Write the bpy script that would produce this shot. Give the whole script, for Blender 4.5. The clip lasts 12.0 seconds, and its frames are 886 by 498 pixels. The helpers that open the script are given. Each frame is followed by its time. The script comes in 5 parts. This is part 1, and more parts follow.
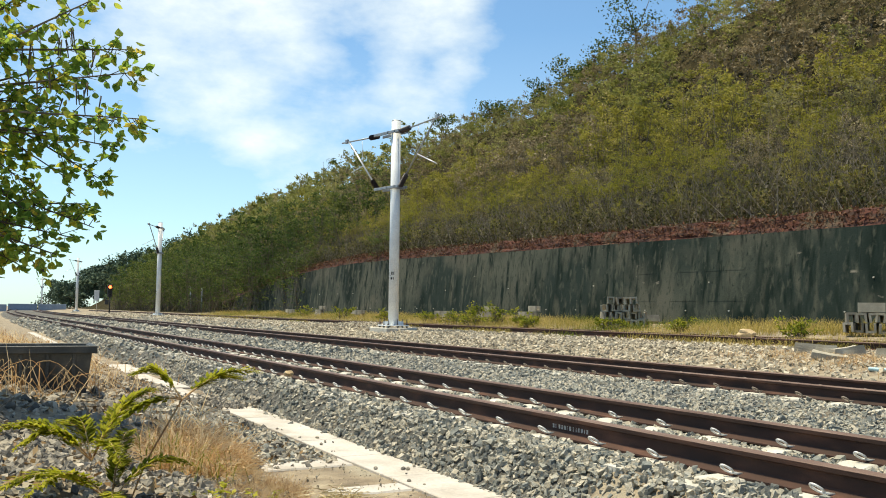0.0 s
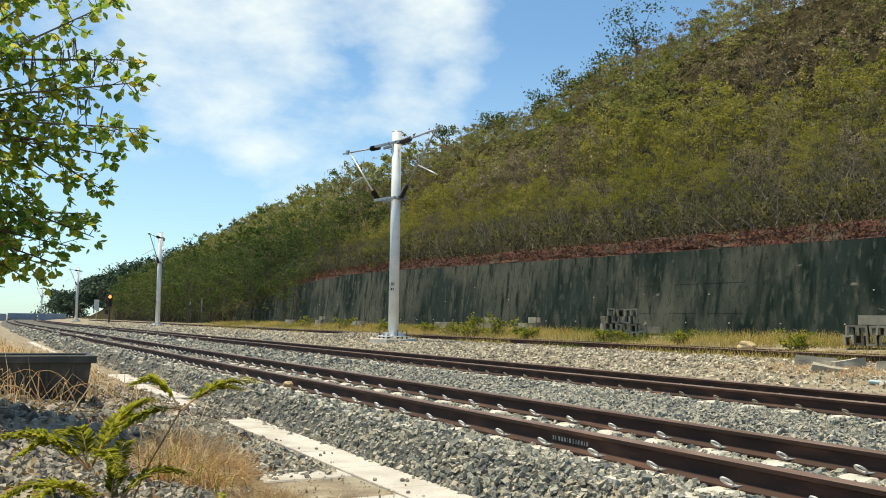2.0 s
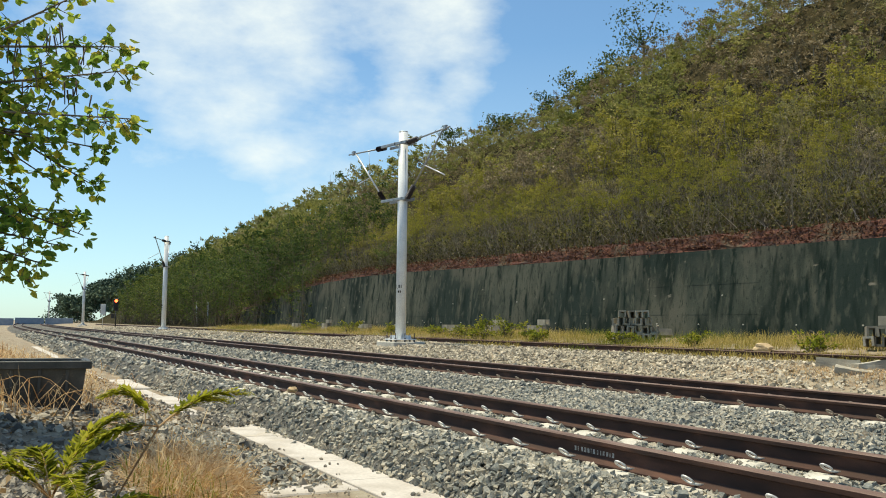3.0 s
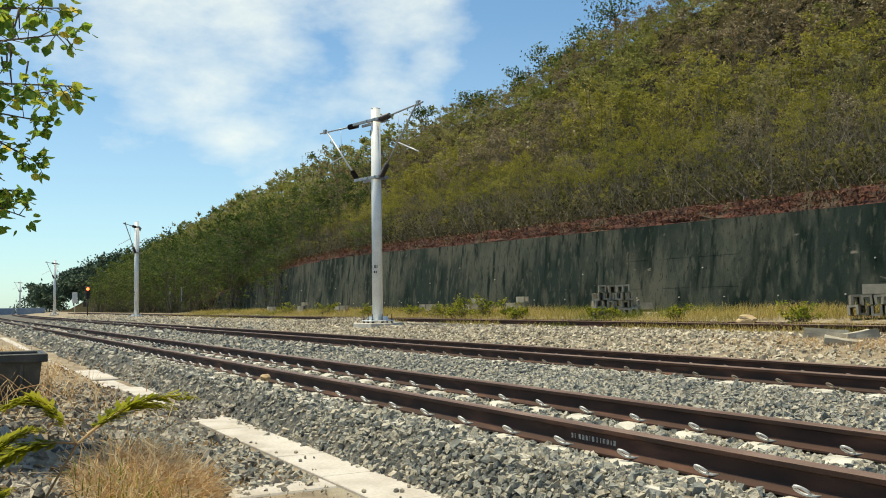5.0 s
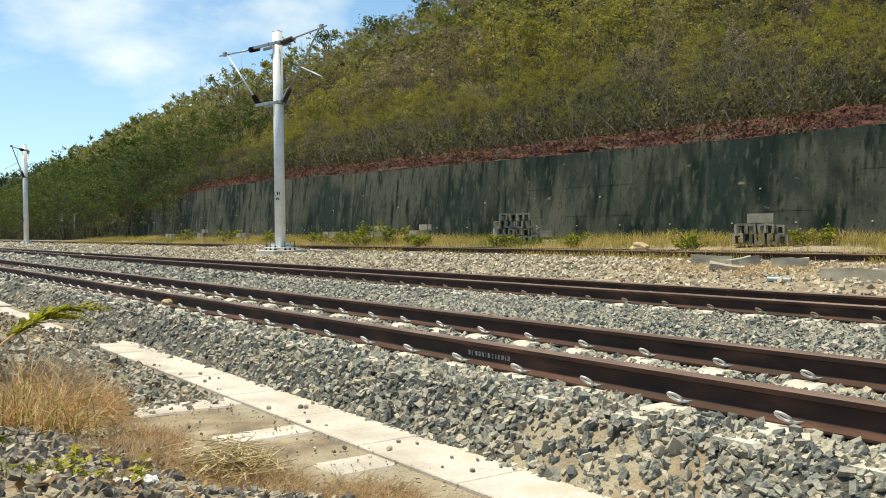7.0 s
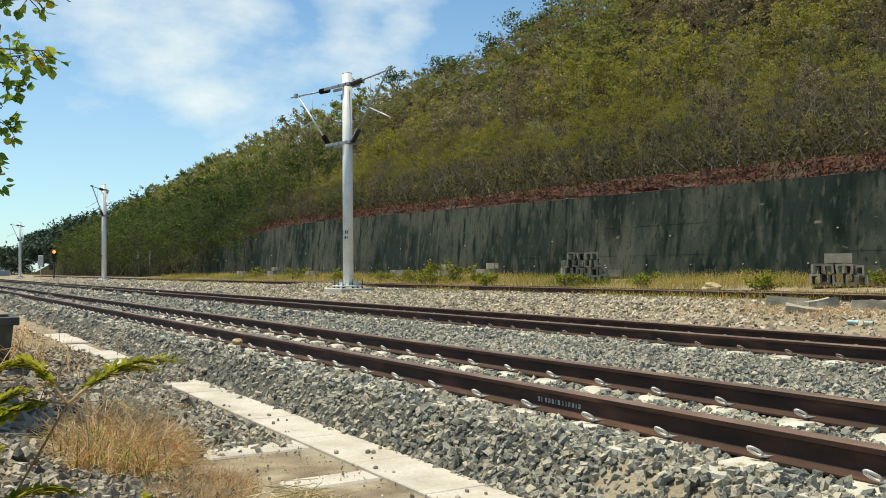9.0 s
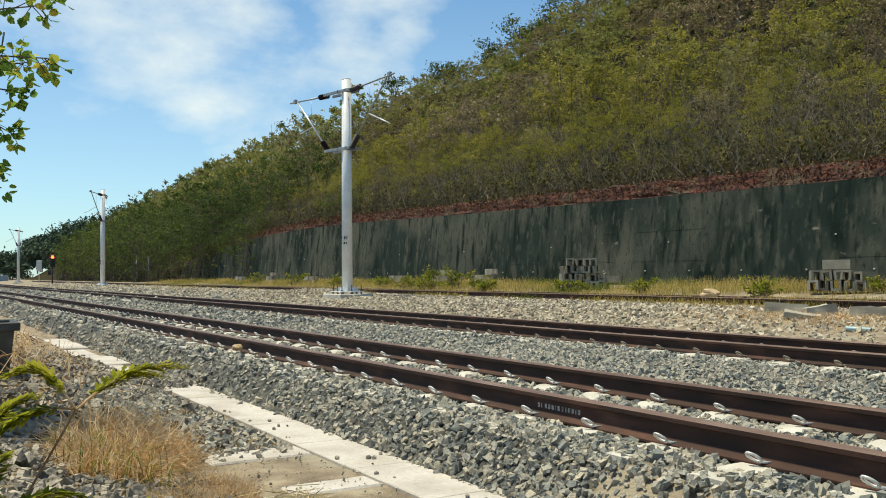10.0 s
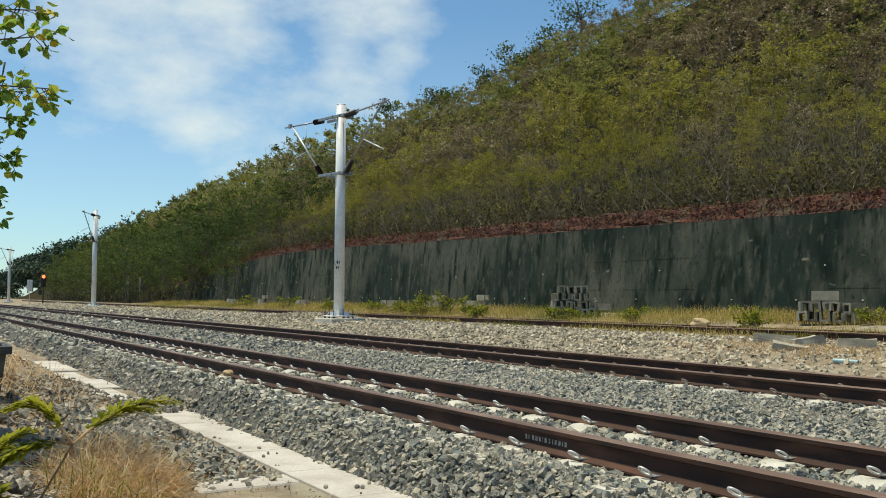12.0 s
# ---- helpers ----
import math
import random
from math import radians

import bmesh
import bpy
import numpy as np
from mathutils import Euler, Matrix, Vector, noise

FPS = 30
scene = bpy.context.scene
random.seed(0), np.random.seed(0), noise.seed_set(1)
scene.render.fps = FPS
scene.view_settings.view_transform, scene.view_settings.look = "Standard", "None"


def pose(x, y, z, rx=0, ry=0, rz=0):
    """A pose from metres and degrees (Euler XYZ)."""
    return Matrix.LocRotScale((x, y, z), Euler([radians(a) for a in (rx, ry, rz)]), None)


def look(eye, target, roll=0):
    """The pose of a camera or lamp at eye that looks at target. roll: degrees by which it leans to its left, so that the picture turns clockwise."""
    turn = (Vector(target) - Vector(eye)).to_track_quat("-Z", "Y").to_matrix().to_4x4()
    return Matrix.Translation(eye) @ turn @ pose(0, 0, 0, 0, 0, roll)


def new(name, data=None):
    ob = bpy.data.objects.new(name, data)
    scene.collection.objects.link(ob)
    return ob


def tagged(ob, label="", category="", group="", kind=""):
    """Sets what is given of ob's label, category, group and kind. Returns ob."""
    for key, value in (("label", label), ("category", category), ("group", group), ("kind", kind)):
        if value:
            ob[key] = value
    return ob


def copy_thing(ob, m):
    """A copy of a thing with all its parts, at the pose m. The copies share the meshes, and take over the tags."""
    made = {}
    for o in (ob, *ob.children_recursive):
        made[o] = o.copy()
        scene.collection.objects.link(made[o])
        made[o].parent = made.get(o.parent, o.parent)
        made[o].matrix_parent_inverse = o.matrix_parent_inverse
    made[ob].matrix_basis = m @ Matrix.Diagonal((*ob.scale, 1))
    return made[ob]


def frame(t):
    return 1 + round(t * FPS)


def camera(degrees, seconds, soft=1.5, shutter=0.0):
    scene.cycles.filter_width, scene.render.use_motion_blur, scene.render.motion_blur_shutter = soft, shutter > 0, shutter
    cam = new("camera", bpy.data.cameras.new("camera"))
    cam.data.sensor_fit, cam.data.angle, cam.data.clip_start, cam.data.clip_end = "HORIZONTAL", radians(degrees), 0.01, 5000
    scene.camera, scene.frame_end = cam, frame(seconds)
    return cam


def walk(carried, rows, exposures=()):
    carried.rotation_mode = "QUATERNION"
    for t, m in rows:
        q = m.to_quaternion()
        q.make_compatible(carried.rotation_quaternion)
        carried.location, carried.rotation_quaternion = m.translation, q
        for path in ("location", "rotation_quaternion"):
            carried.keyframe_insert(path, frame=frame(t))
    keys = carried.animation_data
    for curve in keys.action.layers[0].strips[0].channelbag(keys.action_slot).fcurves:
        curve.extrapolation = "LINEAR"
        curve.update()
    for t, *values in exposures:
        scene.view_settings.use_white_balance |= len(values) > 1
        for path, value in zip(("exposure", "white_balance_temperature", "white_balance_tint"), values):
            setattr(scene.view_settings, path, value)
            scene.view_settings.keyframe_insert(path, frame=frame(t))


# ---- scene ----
cam = camera(52.0, 12.0, soft=1.0)
PATH = [
    (0, (-0.666, -2.132, 0.968), (0.258, -0.363, 1.103), 0.64),
    (0.5, (-0.666, -2.132, 0.968), (0.258, -0.364, 1.113), 0.71),
    (1, (-0.666, -2.132, 0.968), (0.258, -0.365, 1.119), 0.80),
    (1.5, (-0.666, -2.132, 0.968), (0.257, -0.365, 1.124), 0.87),
    (2, (-0.666, -2.132, 0.968), (0.256, -0.365, 1.127), 0.86),
    (2.5, (-0.588, -1.939, 0.963), (0.326, -0.169, 1.132), 0.79),
    (4.5, (-0.269, -1.209, 0.960), (0.654, 0.561, 1.095), -0.25),
    (5, (-0.244, -1.157, 0.966), (0.715, 0.594, 1.086), -0.87),
    (5.5, (-0.230, -1.151, 0.956), (0.765, 0.582, 1.049), -1.28),
    (6, (-0.320, -1.269, 0.947), (0.733, 0.431, 0.972), -1.23),
    (6.5, (-0.399, -1.379, 0.953), (0.712, 0.284, 0.906), -1.14),
    (7, (-0.329, -1.314, 0.932), (0.810, 0.330, 0.892), -0.63),
    (7.5, (-0.276, -1.223, 0.959), (0.761, 0.487, 1.008), 0.23),
    (9.5, (-0.333, -1.281, 0.979), (0.683, 0.442, 1.024), -0.48),
    (10, (-0.346, -1.291, 0.983), (0.673, 0.429, 1.039), -0.39),
    (10.5, (-0.351, -1.294, 0.982), (0.671, 0.424, 1.056), -0.07),
    (11, (-0.356, -1.301, 0.985), (0.668, 0.414, 1.074), 0.20),
    (11.5, (-0.348, -1.326, 1.000), (0.678, 0.387, 1.102), 0.33),
    (12, (-0.385, -1.382, 1.034), (0.647, 0.328, 1.143), 0.32),
]
walk(cam, [(t, look(eye, target, roll)) for t, eye, target, roll in PATH],
     exposures=[(0, 0.27, 7800, 3), (1.0, 0.22, 7800, 2), (2.5, 0.1, 7650, 2), (4.5, 0.03, 7800, 1), (5.0, 0.04, 7900, 1), (5.5, -0.05, 7650, 0), (6.5, 0.08, 7700, 2), (7.0, 0.2, 7850, 2), (7.5, 0.14, 7900, 1), (9.5, 0.0, 7650, 1), (11, -0.11, 7450, 0), (12, -0.18, 7450, 0)])

# ---- light ----
SUN_EL, SUN_AZ = 72.0, -40.0          # degrees; azimuth from +y towards +x
world = bpy.data.worlds.new("sky")
scene.world = world
world.use_nodes = True
wn, wl = world.node_tree.nodes, world.node_tree.links
wn.clear()
sky = wn.new("ShaderNodeTexSky")
sky.sky_type, sky.sun_disc = "NISHITA", False
sky.sun_elevation, sky.sun_rotation = radians(SUN_EL), radians(SUN_AZ)
sky.air_density, sky.dust_density, sky.ozone_density = 0.9, 0.35, 1.5
tc = wn.new("ShaderNodeTexCoord")


def sky_noise(scale, stretch, where, detail):
    mp = wn.new("ShaderNodeMapping")
    mp.inputs["Scale"].default_value, mp.inputs["Location"].default_value = stretch, where
    no = wn.new("ShaderNodeTexNoise")
    no.inputs["Scale"].default_value, no.inputs["Detail"].default_value, no.inputs["Roughness"].default_value = scale, detail, 0.58
    wl.new(tc.outputs["Generated"], mp.inputs["Vector"])
    wl.new(mp.outputs["Vector"], no.inputs["Vector"])
    return no.outputs["Fac"]


def math_node(op, a, b):
    q = wn.new("ShaderNodeMath")
    q.operation = op
    for k, v in enumerate((a, b)):
        if isinstance(v, float):
            q.inputs[k].default_value = v
        else:
            wl.new(v, q.inputs[k])
    return q.outputs[0]


def cloud_bank(azimuth, elevation, reach):
    """1 at the heart of a bank of cloud, 0 at its reach."""
    a, e = radians(azimuth), radians(elevation)
    d = wn.new("ShaderNodeVectorMath")
    d.operation = "DISTANCE"
    d.inputs[1].default_value = (math.sin(a) * math.cos(e), math.cos(a) * math.cos(e), math.sin(e))
    wl.new(tc.outputs["Generated"], d.inputs[0])
    rg = wn.new("ShaderNodeMapRange")
    rg.inputs["From Min"].default_value, rg.inputs["From Max"].default_value = 0.0, reach
    rg.inputs["To Min"].default_value, rg.inputs["To Max"].default_value = 1.0, 0.0
    wl.new(d.outputs["Value"], rg.inputs["Value"])
    return rg.outputs["Result"]


cover = math_node("MULTIPLY", sky_noise(5.0, (1.3, 1.3, 2.6), (0.35, 0.15, 0.1), 9.0), 0.8)
cover = math_node("ADD", cover, math_node("MULTIPLY", sky_noise(17.0, (1.0, 1.0, 1.9), (0.7, 0.4, 0.2), 7.0), 0.26))
for azimuth, elevation, reach, gain in ((14.5, 16.5, 0.13, 0.24), (10, 13.5, 0.1, 0.14), (27, 19.5, 0.11, 0.3), (20, 21, 0.12, 0.2), (7, 19, 0.12, 0.14), (26, 12.5, 0.055, 0.2), (24, 15, 0.04, 0.14), (28.5, 15, 0.03, 0.14), (15, 9.8, 0.09, 0.13), (20.5, 10.3, 0.06, 0.13),
                                        (21.5, 16, 0.06, -0.14), (34, 16, 0.11, -0.26), (12, 6, 0.09, -0.16), (24, 9.5, 0.04, -0.12), (19, 13, 0.05, -0.12), (40, 24, 0.2, -0.2)):
    cover = math_node("ADD", cover, math_node("MULTIPLY", cloud_bank(azimuth, elevation, reach), gain))
ramp = wn.new("ShaderNodeValToRGB")
ramp.color_ramp.elements[0].position, ramp.color_ramp.elements[1].position = 0.5, 0.95
wl.new(cover, ramp.inputs["Fac"])
mix = wn.new("ShaderNodeMix")
mix.data_type = "RGBA"
mix.inputs[7].default_value = (7.4, 8.2, 9.2, 1)
bg = wn.new("ShaderNodeBackground")
bg.inputs["Strength"].default_value = 0.122
out = wn.new("ShaderNodeOutputWorld")
# thin haze that whitens the sky towards the horizon
up = wn.new("ShaderNodeSeparateXYZ")
wl.new(tc.outputs["Generated"], up.inputs[0])
haze = wn.new("ShaderNodeMapRange")
haze.inputs["From Min"].default_value, haze.inputs["From Max"].default_value = 0.0, 0.3
haze.inputs["To Min"].default_value, haze.inputs["To Max"].default_value = 0.3, 0.04
wl.new(up.outputs["Z"], haze.inputs["Value"])
wl.new(math_node("MAXIMUM", ramp.outputs["Color"], haze.outputs["Result"]), mix.inputs[0])
tint = wn.new("ShaderNodeMix")
tint.data_type, tint.blend_type = "RGBA", "MULTIPLY"
tint.inputs[0].default_value = 1.0
tint.inputs[7].default_value = (0.72, 1.1, 1.4, 1)
wl.new(sky.outputs["Color"], tint.inputs[6])
wl.new(tint.outputs[2], mix.inputs[6])
wl.new(mix.outputs[2], bg.inputs["Color"])
wl.new(bg.outputs["Background"], out.inputs["Surface"])
sun = new("sun", bpy.data.lights.new("sun", "SUN"))
sun.data.energy, sun.data.angle, sun.data.color = 4.9, radians(0.6), (1.0, 0.94, 0.83)
ce = math.cos(radians(SUN_EL))
sun.matrix_world = look((0, 0, 50), (-ce * math.sin(radians(SUN_AZ)), -ce * math.cos(radians(SUN_AZ)), 50 - math.sin(radians(SUN_EL))))


# ---- materials ----
def material(name, stops, scale=6.0, fine=60.0, rough=0.85, bump=0.3, metal=0.0, per="", spread=0.25, stretch=(1, 1, 1), patch=None):
    """A surface: a ramp of colours over coarse noise, darkened and lightened by fine grain, with relief.
    per: 'island' or 'object' adds a random lightness to every piece. patch: a second colour in large spots, with its scale."""
    m = bpy.data.materials.new(name)
    m.use_nodes = True
    nt = m.node_tree
    b = nt.nodes["Principled BSDF"]
    b.inputs["Roughness"].default_value, b.inputs["Metallic"].default_value = rough, metal
    ma = nt.nodes.new("ShaderNodeMapping")
    ma.inputs["Scale"].default_value = stretch
    geo = nt.nodes.new("ShaderNodeNewGeometry")
    nt.links.new(geo.outputs["Position"], ma.inputs["Vector"])
    a = nt.nodes.new("ShaderNodeTexNoise")
    a.inputs["Scale"].default_value, a.inputs["Detail"].default_value = scale, 6
    nt.links.new(ma.outputs["Vector"], a.inputs["Vector"])
    r = nt.nodes.new("ShaderNodeValToRGB")
    els = r.color_ramp.elements
    while len(els) < len(stops):
        els.new(0.5)
    for e, (p, c) in zip(els, stops):
        e.position, e.color = p, (*c, 1)
    source = a.outputs["Fac"]
    if per:
        rnd = geo.outputs["Random Per Island"]
        if per == "object":
            rnd = nt.nodes.new("ShaderNodeObjectInfo").outputs["Random"]
        w = nt.nodes.new("ShaderNodeMath")
        w.operation = "MULTIPLY_ADD"
        w.inputs[1].default_value, w.inputs[2].default_value = spread * 2, -spread
        nt.links.new(rnd, w.inputs[0])
        s = nt.nodes.new("ShaderNodeMath")
        s.operation = "ADD"
        nt.links.new(a.outputs["Fac"], s.inputs[0])
        nt.links.new(w.outputs[0], s.inputs[1])
        source = s.outputs[0]
    nt.links.new(source, r.inputs["Fac"])
    colour = r.outputs["Color"]
    if patch:
        pn = nt.nodes.new("ShaderNodeTexNoise")
        pn.inputs["Scale"].default_value, pn.inputs["Detail"].default_value = patch[1], 4
        nt.links.new(geo.outputs["Position"], pn.inputs["Vector"])
        pr = nt.nodes.new("ShaderNodeMapRange")
        pr.inputs["From Min"].default_value, pr.inputs["From Max"].default_value = patch[2], patch[3]
        nt.links.new(pn.outputs["Fac"], pr.inputs["Value"])
        pm = nt.nodes.new("ShaderNodeMix")
        pm.data_type = "RGBA"
        pm.inputs[7].default_value = (*patch[0], 1)
        nt.links.new(pr.outputs["Result"], pm.inputs[0])
        nt.links.new(colour, pm.inputs[6])
        colour = pm.outputs[2]
    f = nt.nodes.new("ShaderNodeTexNoise")
    f.inputs["Scale"].default_value, f.inputs["Detail"].default_value = fine, 3
    nt.links.new(geo.outputs["Position"], f.inputs["Vector"])
    fr = nt.nodes.new("ShaderNodeMapRange")
    fr.inputs["To Min"].default_value, fr.inputs["To Max"].default_value = 0.72, 1.25
    nt.links.new(f.outputs["Fac"], fr.inputs["Value"])
    mu = nt.nodes.new("ShaderNodeMix")
    mu.data_type, mu.blend_type = "RGBA", "MULTIPLY"
    mu.inputs[0].default_value = 1.0
    nt.links.new(colour, mu.inputs[6])
    nt.links.new(fr.outputs["Result"], mu.inputs[7])
    nt.links.new(mu.outputs[2], b.inputs["Base Color"])
    if bump:
        bp = nt.nodes.new("ShaderNodeBump")
        bp.inputs["Strength"].default_value, bp.inputs["Distance"].default_value = bump, 0.02
        nt.links.new(f.outputs["Fac"], bp.inputs["Height"])
        nt.links.new(bp.outputs["Normal"], b.inputs["Normal"])
    return m


def leafy(name, stops, scale, spread, through_light=0.35, patch=None):
    """Leaves: colour by leaf and by place, light shining through them."""
    m = material(name, stops, scale, 14.0, 0.8, 0.0, per="island", spread=spread, patch=patch)
    nt = m.node_tree
    b = nt.nodes["Principled BSDF"]
    b.inputs["Specular IOR Level"].default_value = 0.15
    tr = nt.nodes.new("ShaderNodeBsdfTranslucent")
    ms = nt.nodes.new("ShaderNodeMixShader")
    ms.inputs[0].default_value = through_light
    src = b.inputs["Base Color"].links[0].from_socket
    nt.links.new(src, tr.inputs["Color"])
    nt.links.new(b.outputs[0], ms.inputs[1])
    nt.links.new(tr.outputs[0], ms.inputs[2])
    nt.links.new(ms.outputs[0], nt.nodes["Material Output"].inputs["Surface"])
    return m


M = {}
STONE = [(0.08, (0.115, 0.12, 0.11)), (0.26, (0.205, 0.215, 0.195)), (0.4, (0.29, 0.28, 0.23)), (0.52, (0.35, 0.305, 0.225)), (0.64, (0.34, 0.335, 0.29)), (0.78, (0.44, 0.385, 0.29)), (0.96, (0.54, 0.495, 0.4))]
M["stone"] = material("ballast_stone", STONE, 5, 70, 0.8, 0.5, per="island", spread=0.4)
M["stone_one"] = material("ballast_single_stone", STONE, 5, 70, 0.8, 0.5, per="object", spread=0.4)
M["stone_pale"] = material("pale_ballast_stone", [(0.15, (0.2, 0.175, 0.13)), (0.45, (0.4, 0.34, 0.245)), (0.85, (0.66, 0.57, 0.43))], 5, 70, 0.85, 0.5, per="island", spread=0.36)
M["rubble"] = material("rubble_stone", [(0.1, (0.09, 0.085, 0.075)), (0.4, (0.22, 0.2, 0.165)), (0.6, (0.31, 0.27, 0.205)), (0.9, (0.48, 0.42, 0.33))], 5, 60, 0.9, 0.6, per="island", spread=0.4)
# much darker than the stones: shade in their gaps is put into the colour
M["shaded_bed"] = material("ballast_bed", [(0.3, (0.03, 0.03, 0.027)), (0.5, (0.09, 0.088, 0.078)), (0.7, (0.2, 0.185, 0.155))], 22, 90, 0.95, 1.0, patch=((0.2, 0.16, 0.11), 0.35, 0.5, 0.75))
M["dirt"] = material("dry_earth", [(0.3, (0.16, 0.12, 0.08)), (0.5, (0.27, 0.21, 0.14)), (0.7, (0.4, 0.33, 0.23))], 3.5, 60, 0.95, 0.8, patch=((0.34, 0.3, 0.22), 1.7, 0.48, 0.7))
# near-black litter: shade in gaps between the shrubs is put into its colour
M["litter"] = material("shaded_litter_earth", [(0.3, (0.02, 0.018, 0.009)), (0.5, (0.038, 0.032, 0.015)), (0.7, (0.07, 0.055, 0.028))], 1.2, 25, 1.0, 0.8)
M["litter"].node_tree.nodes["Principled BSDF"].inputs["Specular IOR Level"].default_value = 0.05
M["grey_twig"] = material("pale_grey_twig", [(0.25, (0.1, 0.082, 0.06)), (0.55, (0.18, 0.15, 0.115)), (0.8, (0.32, 0.28, 0.225))], 6, 60, 0.95, 0.2, per="island", spread=0.3)
M["rail"] = material("rusted_rail_steel", [(0.3, (0.026, 0.012, 0.008)), (0.55, (0.055, 0.023, 0.014)), (0.75, (0.13, 0.055, 0.033))], 9, 120, 0.85, 0.15, stretch=(1, 0.25, 1))
M["rail_head"] = material("worn_rail_head", [(0.3, (0.13, 0.075, 0.055)), (0.55, (0.2, 0.125, 0.095)), (0.75, (0.29, 0.2, 0.155))], 7, 150, 0.55, 0.08, metal=0.15, stretch=(1, 0.2, 1))
M["concrete"] = material("sleeper_concrete", [(0.3, (0.42, 0.4, 0.34)), (0.55, (0.56, 0.53, 0.46)), (0.75, (0.66, 0.63, 0.55))], 6, 90, 0.9, 0.25)
M["clip"] = material("galvanised_clip_steel", [(0.3, (0.42, 0.42, 0.41)), (0.7, (0.66, 0.65, 0.62))], 30, 200, 0.45, 0.05, metal=0.35)
M["dull_clip"] = material("dull_rusty_clip", [(0.3, (0.16, 0.12, 0.09)), (0.7, (0.3, 0.25, 0.2))], 30, 200, 0.7, 0.05)
M["kerb"] = material("cream_concrete_slab", [(0.3, (0.4, 0.355, 0.3)), (0.5, (0.52, 0.475, 0.42)), (0.75, (0.6, 0.555, 0.5))], 2.4, 45, 0.9, 0.12, patch=((0.5, 0.43, 0.33), 3.0, 0.58, 0.8))
M["slab"] = material("weathered_buff_concrete", [(0.3, (0.28, 0.25, 0.19)), (0.55, (0.4, 0.36, 0.28)), (0.75, (0.5, 0.46, 0.38))], 3, 60, 0.95, 0.4)
M["mast"] = material("pale_grey_mast_paint", [(0.3, (0.66, 0.69, 0.71)), (0.7, (0.78, 0.81, 0.82))], 2.2, 30, 0.5, 0.03)
M["steel"] = material("grey_steel", [(0.3, (0.22, 0.24, 0.26)), (0.7, (0.36, 0.38, 0.4))], 8, 80, 0.45, 0.05, metal=0.5)
M["alu"] = material("pale_tube_metal", [(0.3, (0.55, 0.56, 0.57)), (0.7, (0.7, 0.71, 0.72))], 8, 80, 0.4, 0.03, metal=0.4)
M["insul"] = material("dark_brown_insulator", [(0.3, (0.025, 0.02, 0.025)), (0.7, (0.05, 0.04, 0.045))], 12, 90, 0.35, 0.05)
M["black"] = material("black_paint", [(0.3, (0.012, 0.012, 0.014)), (0.7, (0.03, 0.03, 0.032))], 10, 90, 0.6, 0.05)
M["bin"] = material("weathered_black_plastic", [(0.3, (0.03, 0.034, 0.034)), (0.6, (0.065, 0.066, 0.062)), (0.8, (0.13, 0.12, 0.1))], 4, 50, 0.55, 0.15)
M["block"] = material("grey_block_concrete", [(0.3, (0.2, 0.18, 0.14)), (0.55, (0.31, 0.28, 0.215)), (0.75, (0.42, 0.38, 0.3))], 3, 70, 0.95, 0.4, per="object", spread=0.2)
M["bark"] = material("grey_brown_bark", [(0.25, (0.06, 0.046, 0.032)), (0.55, (0.115, 0.093, 0.066)), (0.8, (0.21, 0.175, 0.13))], 6, 60, 0.9, 0.4, per="island", spread=0.25)
M["redsoil"] = material("red_laterite_netting", [(0.35, (0.025, 0.009, 0.007)), (0.5, (0.06, 0.019, 0.013)), (0.62, (0.11, 0.036, 0.023))], 3.5, 14, 0.95, 1.0, stretch=(1, 0.35, 2.5), patch=((0.085, 0.065, 0.04), 1.3, 0.52, 0.66))
M["white"] = material("white_paint", [(0.3, (0.7, 0.7, 0.68)), (0.7, (0.8, 0.8, 0.78))], 10, 80, 0.7, 0.03)
M["worn_white"] = material("worn_stencil_paint", [(0.35, (0.12, 0.09, 0.07)), (0.5, (0.42, 0.4, 0.36)), (0.7, (0.55, 0.54, 0.5))], 60, 150, 0.8, 0.1)
M["barrier"] = material("blue_grey_panel", [(0.3, (0.2, 0.27, 0.36)), (0.7, (0.27, 0.34, 0.44))], 1.5, 20, 0.7, 0.05)
M["pipe"] = material("pale_blue_plastic", [(0.3, (0.25, 0.42, 0.46)), (0.7, (0.4, 0.55, 0.57))], 6, 50, 0.5, 0.03)
M["ochre_rock"] = material("ochre_rock", [(0.3, (0.4, 0.28, 0.15)), (0.7, (0.6, 0.46, 0.28))], 5, 50, 0.9, 0.5)
M["straw"] = leafy("dry_grass", [(0.2, (0.34, 0.19, 0.09)), (0.45, (0.6, 0.4, 0.2)), (0.75, (0.8, 0.62, 0.38))], 9, 0.36, 0.4)
M["fluff"] = leafy("tan_seeding_grass", [(0.2, (0.48, 0.28, 0.12)), (0.45, (0.73, 0.5, 0.27)), (0.75, (0.88, 0.71, 0.45))], 7, 0.34, 0.5)
M["frond"] = leafy("olive_frond", [(0.2, (0.13, 0.15, 0.01)), (0.5, (0.3, 0.31, 0.02)), (0.8, (0.48, 0.44, 0.05))], 6, 0.3, 0.5)
M["sheaf"] = leafy("pale_straw", [(0.2, (0.36, 0.27, 0.13)), (0.5, (0.6, 0.49, 0.28)), (0.8, (0.8, 0.7, 0.47))], 9, 0.3, 0.2)
M["bag"] = material("crumpled_white_plastic", [(0.3, (0.5, 0.5, 0.48)), (0.6, (0.72, 0.72, 0.7))], 14, 90, 0.35, 0.2)
